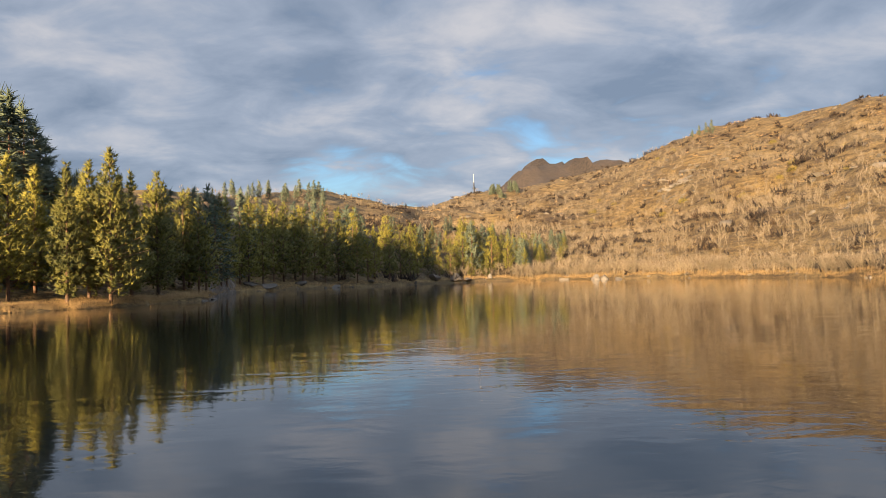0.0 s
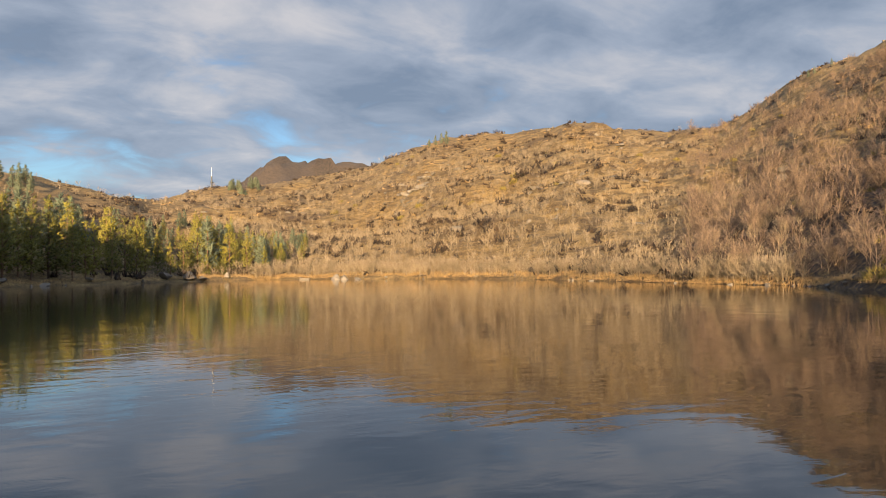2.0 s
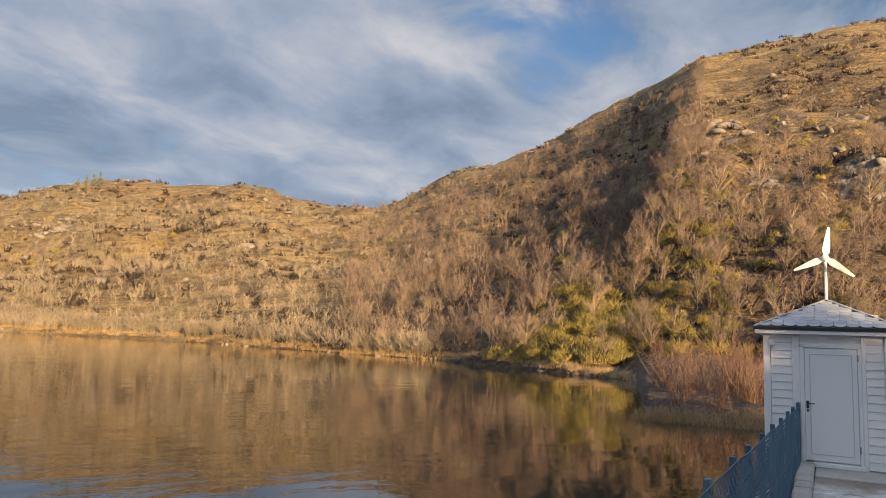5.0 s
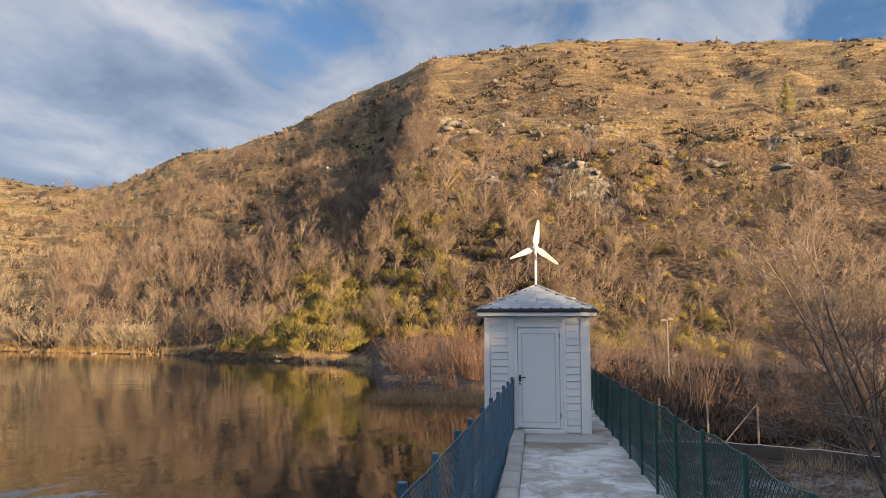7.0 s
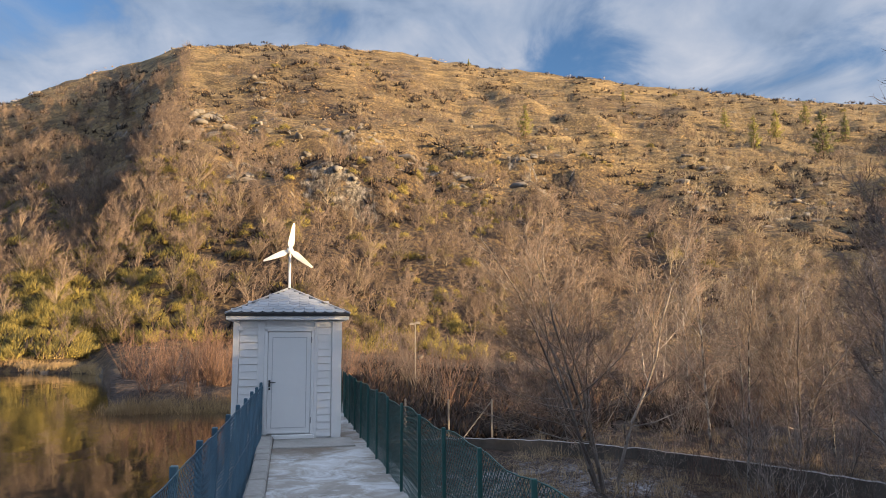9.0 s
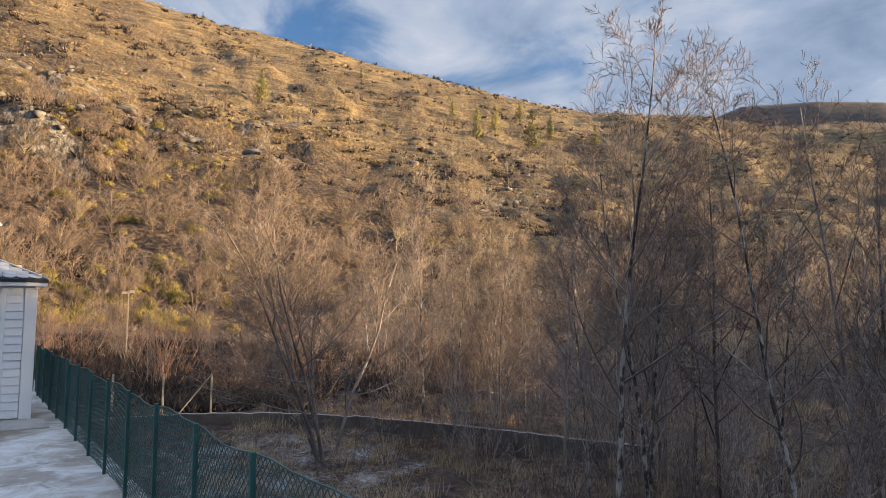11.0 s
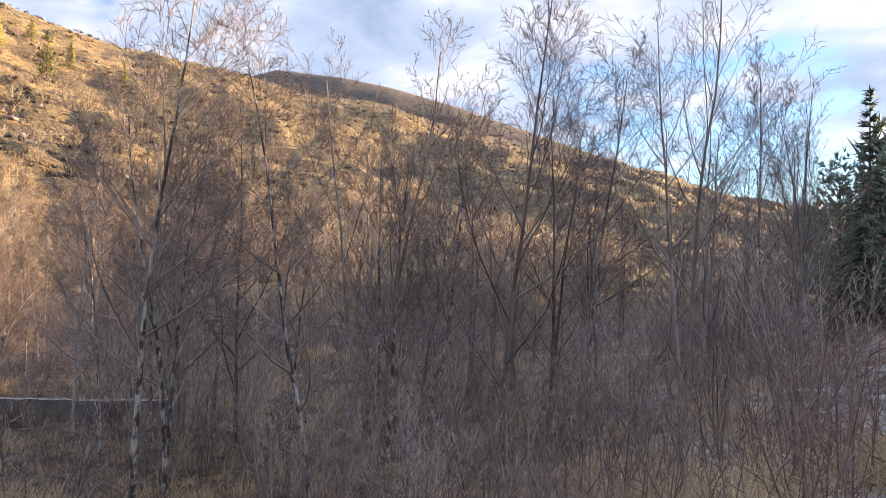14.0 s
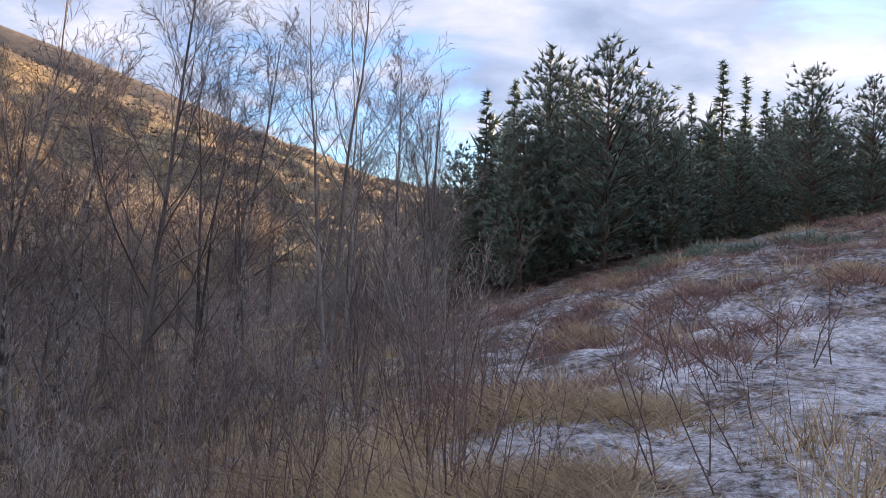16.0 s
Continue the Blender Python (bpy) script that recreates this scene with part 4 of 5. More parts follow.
gorse = [dome_shape(70 + s, 210, 0.020) for s in range(4)]
pl, rs = hill_spots(900, 65, 52, 96, 0.0, 0.42, 1.5, 12, 0.34, 2.6)
pl3, _ = hill_spots(620, 69, 54, 70, 0.0, 0.2, 1.0, 9, 0.7, 1.4)
pl2, _ = hill_spots(400, 66, 10, 135, 0.1, 0.9, 1.0, 18, 0.2, 2.2)
pl = np.concatenate([pl, pl2, pl3])
stuff("gorse_bushes", scattered(gorse, pl, rs.rand(len(pl)) * 6.28, (0.9 + 1.2 * rs.rand(len(pl))) * grown(pl), rs.randint(0, 4, len(pl))), m_gorse,
      "yellow-green gorse and juniper bushes above the shore", "bush")


def stone_shape(seed, flat=0.7, cuts=2):
    """A rough angular stone about 1 m across, split along flat faces."""
    rs = np.random.RandomState(seed + 300)
    bm = bmesh.new()
    bmesh.ops.create_icosphere(bm, subdivisions=cuts, radius=0.62)
    planes = [(Vector(rs.randn(3)).normalized(), 0.17 + 0.22 * rs.rand()) for _ in range(13)]
    off = Vector((seed * 7.1, seed * 3.3, seed * 1.7))
    for vtx in bm.verts:
        c = vtx.co.copy()
        for nrm, d in planes:
            over = c.dot(nrm) - d
            if over > 0:
                c -= nrm * over
        c *= 1 + 0.12 * noise.noise(c * 4.0 + off)
        vtx.co = Vector((c.x * 1.6, c.y * 1.3, c.z * flat * 1.4))
    bmesh.ops.triangulate(bm, faces=bm.faces)
    bm.verts.index_update()
    out = np.array([v.co for v in bm.verts]), np.array([[v.index for v in f.verts] for f in bm.faces])
    bm.free()
    return out


stones = [stone_shape(s) for s in range(6)]
pl, rs = hill_spots(6500, 67, -2, 150, 0.12, 1.0, 0.8, 22, -0.22, 2.0)
cl, _ = hill_spots(2600, 68, 64, 118, 0.26, 0.5, 1.0, 12, 0.1, 1.9)
slab = []
for k in range(60):
    az, el = 18.9 + rs.randn() * 1.3, 5.6 + rs.randn() * 0.8
    x, y = spot(az + (el - 5.6) * 0.9, r_at(az, el))
    slab.append((x, y, ground_at(x, y)))
for az0, el0, n_, wide in ((73.4, 15.5, 16, 1.0), (68.6, 14.6, 9, 0.8), (70.8, 14.4, 9, 0.8), (67.3, 10.3, 10, 0.8), (69.4, 9.4, 10, 0.9), (76.8, 13.0, 12, 1.2),
                           (81.8, 11.7, 12, 1.4), (85.6, 14.3, 10, 1.2), (90.5, 14.2, 9, 1.2), (94.2, 13.0, 9, 1.2), (72.0, 11.5, 10, 1.0), (116, 9.5, 10, 1.4)):
    for k in range(n_):                           # crags on the spur and under the bench
        az, el = az0 + rs.randn() * wide, el0 + rs.randn() * wide * 0.55
        x, y = spot(az, r_at(az, el))
        slab.append((x, y, ground_at(x, y)))
pl = np.concatenate([pl, cl, np.array(slab)])
pl[:, 2] -= 0.2
size = np.concatenate([0.4 + 1.6 * rs.rand(len(pl) - len(cl) - len(slab)) ** 3, 0.5 + 2.0 * rs.rand(len(cl)) ** 3, 0.5 + 1.1 * rs.rand(len(slab)) ** 1.5]) * grown(pl)
stuff("rock_outcrops", scattered(stones, pl, rs.rand(len(pl)) * 6.28, size, rs.randint(0, 6, len(pl))), m_rock,
      "grey granite outcrops and ledges on the slopes", "rock")

# dense heather in a darkened tone, painting in the shade below the dam
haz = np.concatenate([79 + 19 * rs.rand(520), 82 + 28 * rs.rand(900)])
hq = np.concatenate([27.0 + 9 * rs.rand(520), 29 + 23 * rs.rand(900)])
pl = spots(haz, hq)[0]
stuff("bog_heather", scattered(tufts, pl, rs.rand(len(pl)) * 6.28, 0.35 + 0.5 * rs.rand(len(pl)), rs.randint(0, 5, len(pl))), m_shadeheather,
      "brown heather, darkened in colour for the shade of the hollow below the dam", "heather")

# ---- shore: stones, grass fringe, reeds ----
stone_meshes = [mesh_of("stone", *stone_shape(20 + s, 0.75, 3), m_rock) for s in range(5)]


def boulder(az, r, size, label, group, sink=0.3, name="boulder", tall=1.0):
    x, y = spot(az, r)
    size *= scale_at(az, r) * 0.62
    ob = new(name, stone_meshes[int(az * 7 + r) % 5])
    z = max(ground_at(x, y), -0.05)
    ob.matrix_world = Matrix.Translation((x, y, z + size * (0.35 - sink) * 0.8)) @ Matrix.Rotation(az * 1.7 + r, 4, "Z") @ Matrix.Diagonal((size, size, size * tall, 1))
    return tagged(ob, label, "boulder", group)


for az, r, s, tall in ((359.6, 98.5, 2.3, 1.0), (1.2, 99, 2.6, 0.9), (2.2, 98.8, 2.2, 0.5), (3.9, 99.5, 1.4, 1.1), (345.0, 89.5, 2.0, 0.8), (346.2, 90, 2.6, 0.5),
                 (349, 92, 1.8, 0.6), (351.5, 92.8, 2.2, 0.6), (354.5, 95, 1.4, 0.7), (12.2, 91.6, 2.2, 0.8), (12.9, 91.4, 1.6, 1.0), (14.0, 91.4, 1.8, 0.6),
                 (6.4, 103, 3.0, 0.5), (10, 92.6, 1.6, 0.6), (49.5, 60.2, 0.6, 0.8), (51, 58.4, 0.7, 0.7), (53, 56.2, 0.5, 0.8), (47, 62.6, 0.6, 0.7),
                 (342.4, 66.6, 0.9, 0.6), (341.6, 66.5, 0.7, 0.7)):
    boulder(az, r - 0.6, s, "pale grey boulder at the water's edge", "shore boulders", tall=tall)
rs = np.random.RandomState(8)
for k in range(46):
    az = rs.rand() * 72 - 12
    boulder(az, shore_r(az) + rs.randn() * 0.4 - 0.2, 0.25 + 0.45 * rs.rand(), "small grey stone on the lake shore", "shore stones", name="shore_stone")
for k in range(30):
    az = 77 + 25 * (k + 0.5 * rs.rand()) / 30
    boulder(az, 58 + rs.rand(), 0.3 + 0.35 * rs.rand(), "pale stone in the row along the track", "track stones", name="track_stone")


def blade_shape(seed, count, wide, high, rad, spread=0.3):
    rs = np.random.RandomState(seed)
    base = np.concatenate([rs.randn(count, 2) * wide, np.full((count, 1), -0.05)], 1)
    d = np.concatenate([rs.randn(count, 2) * spread, np.ones((count, 1))], 1)
    return spikes(base, base + d * high * (0.5 + 0.6 * rs.rand(count, 1)), np.full(count, rad))


fringe = [blade_shape(s, 18, 0.4, 0.5, 0.016, 0.45) for s in range(5)]
az = np.concatenate([rs.rand(1900) * 62 + 1, rs.rand(700) * 14 - 32, rs.rand(300) * 32 - 20])
r = table(az % 360, SHORE) + np.abs(rs.randn(len(az))) * 1.1 + 0.2
pl = spots(az, r)[0]
pl = pl[pl[:, 2] > 0.0]
stuff("shore_grass", scattered(fringe, pl, rs.rand(len(pl)) * 6.28, (0.4 + 0.5 * rs.rand(len(pl))) * grown(pl), rs.randint(0, 5, len(pl))), m_straw,
      "straw-coloured grass fringe along the lake shore", "grass")

# ---- the tongue of land past the dam: red twig thicket and tussocks ----
def shrub(seed, high, stems, spread, twigs, fine=0.006):
    rs = np.random.RandomState(seed)
    a, b, ra, rb, ta, tb = [], [], [], [], [], []
    for k in range(stems):
        p = np.append(rs.randn(2) * 0.22, -0.1)
        d = np.append(rs.randn(2) * spread, 1.0)
        h = high * (0.55 + 0.5 * rs.rand())
        for j in range(3):
            q = p + d * h / 3
            w0 = 0.004 * high + fine * 0.8
            a.append(p); b.append(q); ra.append(w0 * (1 - j * 0.28)); rb.append(w0 * (0.72 - j * 0.28))
            for m in range(twigs):
                s0 = p + (q - p) * rs.rand()
                ta.append(s0); tb.append(s0 + (d * 0.5 + rs.randn(3) * np.array([0.4, 0.4, 0.15])) * h * 0.22)
            d = d + np.append(rs.randn(2) * 0.12, 0.1)
            p = q
    return tubes(a, b, ra, rb, 3), spikes(np.array(ta), np.array(tb), np.full(len(ta), fine))


red_shrubs = [(mesh_of("stems", *st, m_redtwig), mesh_of("twigs", *tw, m_redtwig)) for st, tw in (shrub(s, 2.6, 20, 0.3, 4, 0.011) for s in range(4))]
for k in range(26):
    az = 64.5 + 15 * rs.rand()
    r = 27.5 + 9 * rs.rand()
    x, y = spot(az, r)
    place_tree("red_shrub", red_shrubs[k % 4], x, y, rs.rand() * 6, 0.6 + 0.5 * rs.rand(), "leafless reddish willow shrub beyond the dam", "shrub", "red willow thicket", 0.1, ("stem_clump", "twig_crown"))
reed = [blade_shape(30 + s, 34, 0.3, 0.65, 0.010, 0.35) for s in range(4)]
pl = []
for k in range(80):
    az, r = 63.3 + 12 * rs.rand(), 25.0 + 2.0 * rs.rand()
    x, y = spot(az, r)
    pl.append((x, y, max(ground_at(x, y), -0.05)))
pl = np.array(pl)
stuff("reeds", scattered(reed, pl, rs.rand(len(pl)) * 6.28, 0.6 + 0.6 * rs.rand(len(pl)), rs.randint(0, 4, len(pl))), m_straw,
      "dry golden reeds on the bank beyond the dam", "reeds")

# ---- bare trees in the shaded valley below the dam ----
trees = [bare_tree_meshes("birch", (m_birch, m_bark, m_birch, m_bark, m_birch, m_darkbark)[s], seed=20 + s, height=8.5, stems=(1, 2, 1, 3, 1, 1)[s],
                          density=(1.06, 0.78, 1.06, 0.66, 1.05, 1.15)[s], spread=(0.85, 0.8, 0.8, 0.9, 0.95, 0.8)[s], first=(0.26, 0.22, 0.3, 0.18, 0.2, 0.16)[s], thin=0.6, rise=(0.2, 0.3, 0.25, 0.3, 0.15, 0.3)[s]) for s in range(6)]
trees.append(bare_tree_meshes("ash", m_bark, seed=36, height=7.0, stems=5, density=0.92, spread=1.0, first=0.16, thin=0.62, lean=0.32, crook=0.1, rise=0.22, least=0.0055))
trees[6][1].materials[0], trees[6][2].materials[0] = m_bark, m_birchtwig
for az, r, s, k, label in ((100.8, 20.5, 1.18, 6, "many-stemmed leafless tree with sunlit upper twigs"), (123.4, 13.2, 1.12, 0, "tall white-barked leafless birch"),
                           (125.6, 13.6, 1.0, 2, "tall white-barked leafless birch"), (136.3, 12.6, 1.0, 4, "white-barked leafless birch with spreading limbs"),
                           (151.3, 13.5, 1.12, 5, "dark-barked leafless tree with dense upright twigs"), (165.6, 14.5, 0.98, 1, "slender leafless sapling with upright shoots"),
                           (171.4, 15.5, 0.95, 2, "slender leafless sapling with upright shoots"), (114.3, 26, 0.9, 6, "dark multi-stemmed leafless alder"),
                           (110.6, 21.5, 0.7, 4, "thin leafless birch beside the channel wall"), (141, 15, 1.05, 1, "grey leafless tree in the valley thicket"),
                           (130.5, 17, 1.0, 5, "grey leafless tree in the valley thicket"), (146, 17, 1.0, 4, "grey leafless tree in the valley thicket"),
                           (158, 16, 1.0, 0, "pale leafless birch in the valley thicket")):
    x, y = spot(az, r)
    place_tree("birch_tree", trees[k], x, y, rs.rand() * 6.28, s, label, group="valley birches")
light_trees = [bare_tree_meshes("light_birch", (m_birch, m_bark, m_bark, m_darkbark, m_birch)[s], seed=320 + s, height=8.5, stems=1 + s % 2, levels=3,
                                density=1.2 - 0.3 * (s % 2), spread=0.8, first=0.18, thin=0.7, least=0.006, rise=0.25) for s in range(5)]
for k in range(66):
    az = 103 + 72 * (k + rs.rand()) / 66
    r = (24 if az < 118 else 14) + 24 * rs.rand() ** 1.3
    x, y = spot(az, r)
    # past bearing 148 mostly dark bark, putting the backlit look into colour
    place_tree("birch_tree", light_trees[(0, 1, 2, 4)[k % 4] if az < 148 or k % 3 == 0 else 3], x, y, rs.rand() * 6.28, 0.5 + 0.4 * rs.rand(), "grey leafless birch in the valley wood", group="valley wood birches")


def shrub_tree(seed):
    parts = stick_mesh(bare_tree(seed=seed, height=3.4, stems=6, levels=3, density=0.5, spread=0.6, rise=0.3, first=0.12, thin=0.42, lean=0.28), 0.0042, last=3)
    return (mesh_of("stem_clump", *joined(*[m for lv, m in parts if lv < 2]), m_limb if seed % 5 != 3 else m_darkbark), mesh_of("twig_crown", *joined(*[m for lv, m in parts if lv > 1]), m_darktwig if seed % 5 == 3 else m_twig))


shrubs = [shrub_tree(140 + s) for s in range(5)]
for k in range(56):
    az = 104 + 72 * (k + rs.rand()) / 56
    lo = 17 if az < 116 else 11 if az < 140 else 8.5
    r = lo + (13 if az < 150 else 9) * rs.rand()
    x, y = spot(az, r)
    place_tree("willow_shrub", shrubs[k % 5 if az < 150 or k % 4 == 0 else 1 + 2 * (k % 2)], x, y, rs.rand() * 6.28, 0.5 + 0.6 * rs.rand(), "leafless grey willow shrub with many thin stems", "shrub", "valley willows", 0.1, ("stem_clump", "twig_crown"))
for k in range(84):
    az = 79 + 40 * (k + rs.rand()) / 84
    r = 29 + 27 * rs.rand()
    x, y = spot(az, r)
    if k % 4:
        # only the dark-stemmed kind, its colour adding to the valley's shade
        place_tree("willow_shrub", shrubs[3], x, y, rs.rand() * 6.28, 0.6 + 0.55 * rs.rand(), "leafless dark willow shrub with upright stems", "shrub", "meadow willows", 0.1, ("stem_clump", "twig_crown"))
    else:
        place_tree("red_shrub", red_shrubs[k % 4], x, y, rs.rand() * 6.28, 0.5 + 0.5 * rs.rand(), "leafless reddish shrub in the shaded valley", "shrub", "meadow red shrubs", 0.1, ("stem_clump", "twig_crown"))
bramble = [joined(*shrub(60 + s, 1.15, 6, 0.26, 4, 0.0045)) for s in range(5)]
pl = []
while len(pl) < 560:
    az, r = 80 + 132 * rs.rand(), 4.5 + 42 * rs.rand() ** 1.4
    if az > 176 and (r < 5.5 or rs.rand() < 0.9):
        continue
    if az < 118 and r < (26 if az < 100 else 16):
        continue
    x, y = spot(az, r)
    pl.append((x, y, ground_at(x, y)))
for k in range(50):
    az, r = 136 + (46 if k % 6 else 72) * rs.rand(), 4.2 + 5.0 * rs.rand()
    x, y = spot(az, r)
    pl.append((x, y, ground_at(x, y)))
pl = np.array(pl)
stuff("saplings", scattered(bramble, pl, rs.rand(len(pl)) * 6.28, 0.5 + 0.9 * rs.rand(len(pl)), rs.randint(0, 5, len(pl))), m_sapling,
      "thin reddish saplings and brambles rising from the dead grass", "saplings")
blades = [blade_shape(50 + s, 26, 0.18, (0.55, 0.3)[s % 2], 0.008, (0.4, 1.0)[s % 2]) for s in range(6)]
pl = []
while len(pl) < 2400:
    az, r = 92 + 125 * rs.rand(), 4.2 + 26 * rs.rand() ** 1.2
    x, y = spot(az, r)
    if az > 172 and (fbm(np.array([x]), np.array([y]), 2.5, 2, 55)[0] < 0.10 or rs.rand() < (0.8 if r > 9 else 0.4)):
        continue
    if az < 100 and r < 12:
        continue
    pl.append((x, y, ground_at(x, y)))
pl = np.array(pl)
mat = []
while len(mat) < 1100:
    az, r = 146 + 44 * rs.rand(), 4.0 + 3.6 * rs.rand()
    x, y = spot(az, r)
    if fbm(np.array([x]), np.array([y]), 2.0, 2, 77)[0] > -0.2 + 0.45 * max(0.0, (az - 170) / 30):
        mat.append((x, y, ground_at(x, y)))
for k in range(240):                              # along the mound's crest and in clumps on it
    az, r = 182 + 30 * rs.rand(), 18.5 + 5.5 * rs.rand()
    x, y = spot(az, r)
    if fbm(np.array([x]), np.array([y]), 3.0, 2, 79)[0] > -0.05:
        mat.append((x, y, ground_at(x, y)))
for az0, r0 in ((204, 15.5), (191, 7.2), (186, 12.5)):
    for k in range(26):
        x, y = spot(az0 + rs.randn() * 1.3, r0 + rs.randn() * 0.35)
        mat.append((x, y, ground_at(x, y)))
kinds = np.concatenate([rs.randint(0, 6, len(pl)), rs.randint(0, 3, len(mat)) * 2 + 1])
pl = np.concatenate([pl, np.array(mat)])
stuff("dead_grass", scattered(blades, pl, rs.rand(len(pl)) * 6.28, 0.45 + 0.7 * rs.rand(len(pl)), kinds), m_deadgrass,
      "matted straw-coloured dead grass tussocks", "grass")
pl = []
while len(pl) < 1000:
    az, r = 172 + 42 * rs.rand(), 7.2 + 19.8 * rs.rand()
    x, y = spot(az, r)
    if fbm(np.array([x]), np.array([y]), 1.1, 2, 57)[0] > 0.07:
        pl.append((x, y, ground_at(x, y) - 0.05))
pl = np.array(pl)
sod_tufts = [blade_shape(90 + s, 24, 0.16, 0.26, 0.010, 0.9) for s in range(5)]
stuff("heather_tufts", scattered(sod_tufts, pl, rs.rand(len(pl)) * 6.28, 0.6 + 0.9 * rs.rand(len(pl)), rs.randint(0, 5, len(pl))), m_russet,
      "low russet heather tufts on the frosty mound", "heather")
for az, r, s in ((192, 20.5, 1.2), (195.5, 20.8, 1.3), (198, 19.5, 1.1), (201.5, 19.8, 1.5), (190, 20.5, 1.0), (194, 19.6, 0.9)):
    x, y = spot(az, r)
    v_, t_ = scattered(gorse, np.array([[0, 0, 0.0], [0.5, 0.3, 0], [-0.5, 0.2, 0]]), np.array([0, 2.0, 4]), np.array([0.7, 0.55, 0.6]), np.array([0, 1, 2]))
    ob = new("juniper_bush", mesh_of("juniper_bush", v_, t_, m_spruce))
    ob.matrix_world = Matrix.Translation((x, y, ground_at(x, y) - 0.05)) @ Matrix.Scale(s, 4)
    tagged(ob, "low dark green juniper bush on the frosty mound", "bush", "mound junipers")

# ---- the dam, its fences and the valve hut ----
TOP = 0.41
dam = thing("dam", DAM, "concrete dam with a worn frosty walkway on top", "dam", kind="structure")
bm = bmesh.new()
box(bm, 2.2, 24.5, -1.75, 0.42, -2.6, TOP - 0.03, 0.02)
part("wall", bm, m_concrete, dam)
rs = np.random.RandomState(3)
x = 2.2
while x < 24:                                     # slabs of the walkway
    ln = 2.2 + 0.9 * rs.rand()
    part("slab", box(bmesh.new(), x + 0.01, min(x + ln, 24.5) - 0.01, -1.76, 0.26, TOP - 0.026, TOP + 0.012 * rs.rand(), 0.012), m_walk, dam)
    x += ln
bm = bmesh.new()
for k in range(40):                               # uneven kerb on the lake side
    x0 = 2.2 + 22.3 * k / 40
    box(bm, x0, x0 + 0.5575, 0.26, 0.50 + 0.03 * rs.rand(), -0.1, TOP + 0.10 + 0.03 * rs.rand(), 0.03)
part("kerb", bm, m_concrete, dam)

part("landing", box(bmesh.new(), 14.0, 15.15, -1.3, 0.25, TOP - 0.02, TOP + 0.035, 0.015), m_concrete, dam)
hut = thing("valve_hut", DAM @ Matrix.Translation((15.2, 0, TOP + 0.012)), "small white-boarded valve hut with a slate hip roof on the dam", "hut")
H, W2 = 2.42, 1.085
part("plinth", box(bmesh.new(), -0.02, 2.2, -1.06, 1.06, -2.0, 0.0, 0.01), m_concrete, hut)
part("wall", box(bmesh.new(), 0.03, 2.14, -W2 + 0.03, W2 - 0.03, 0.0, H, 0.005), m_white, hut)
for lo, hi in ((0.60, W2 - 0.12), (-W2 + 0.2, -0.60)):      # weatherboards beside the door
    for k in range(16):
        z = 0.04 + 0.148 * k
        bm = bmesh.new()
        box(bm, -0.012, 0.03, lo, hi, z, z + 0.146, 0.003)
        for vtx in bm.verts:
            if vtx.co.x < 0 and vtx.co.z > z + 0.07:
                vtx.co.x += 0.016
        part("board", bm, m_white, hut)
for side in (1, -1):                                         # boards along the flanks
    for k in range(16):
        z = 0.04 + 0.148 * k
        bm = bmesh.new()
        box(bm, 0.06, 2.1, side * (W2 - 0.035) - 0.02, side * (W2 - 0.035) + 0.02, z, z + 0.146, 0.003)
        part("board", bm, m_white, hut)
for y0, y1 in ((W2 - 0.11, W2 + 0.01), (-W2 - 0.01, -W2 + 0.19), (0.47, 0.60), (-0.60, -0.53)):
    part("corner_board", box(bmesh.new(), -0.035, 0.05, y0, y1, 0.0 if y0 < 0 else -0.02, H - 0.03, 0.006), m_white, hut)
frame_ = bmesh.new()
for dims in ((0.40, 0.47, 0.10, 2.24), (-0.53, -0.47, 0.10, 2.24), (-0.53, 0.47, 2.18, 2.27)):
    box(frame_, -0.05, 0.03, dims[0], dims[1], dims[2], dims[3], 0.005)
part("door_frame", frame_, m_white, hut)
door = part("door", box(bmesh.new(), -0.03, 0.02, -0.465, 0.395, 0.13, 2.175, 0.006), m_door, hut, "pale grey-white panelled door, closed")
# door panel moulding, coloured grey as the shadow line along it
bm = bmesh.new()
for dims in ((0.30, 0.315, 0.24, 2.06), (-0.385, -0.37, 0.24, 2.06), (-0.385, 0.315, 2.05, 2.065), (-0.385, 0.315, 0.235, 0.25)):
    box(bm, -0.036, -0.028, *dims)
part("panel_moulding", bm, m_shadow_line, door)
bm = bmesh.new()
box(bm, -0.045, -0.03, 0.335, 0.375, 1.06, 1.20, 0.004)
rod(bm, (-0.08, 0.355, 1.15), (-0.03, 0.355, 1.15), 0.009)
rod(bm, (-0.08, 0.36, 1.15), (-0.08, 0.235, 1.15), 0.009)
part("handle", bm, m_black, door, "dark lever handle with a lock plate")
part("keyhole", rod(bmesh.new(), (-0.045, 0.355, 1.02), (-0.03, 0.355, 1.02), 0.02), m_black, door)
for z in (0.32, 1.95):
    part("hinge", rod(bmesh.new(), (-0.05, -0.475, z), (-0.05, -0.475, z + 0.12), 0.012), m_steel, door)
part("sill", box(bmesh.new(), -0.09, 0.02, -0.55, 0.49, 0.02, 0.10, 0.008), m_white, hut)
part("vent_cap", box(bmesh.new(), -0.06, -0.03, 0.90, 1.0, 2.2, 2.3, 0.01), m_white, hut)
E3 = W2 + 0.15
part("fascia", box(bmesh.new(), -0.15, 2.32, -E3, E3, H, H + 0.075, 0.004), m_white, hut)
part("eave_edge", box(bmesh.new(), -0.17, 2.34, -E3 - 0.02, E3 + 0.02, H + 0.075, H + 0.135, 0.004), m_black, hut, "black roof edge")
bm = bmesh.new()
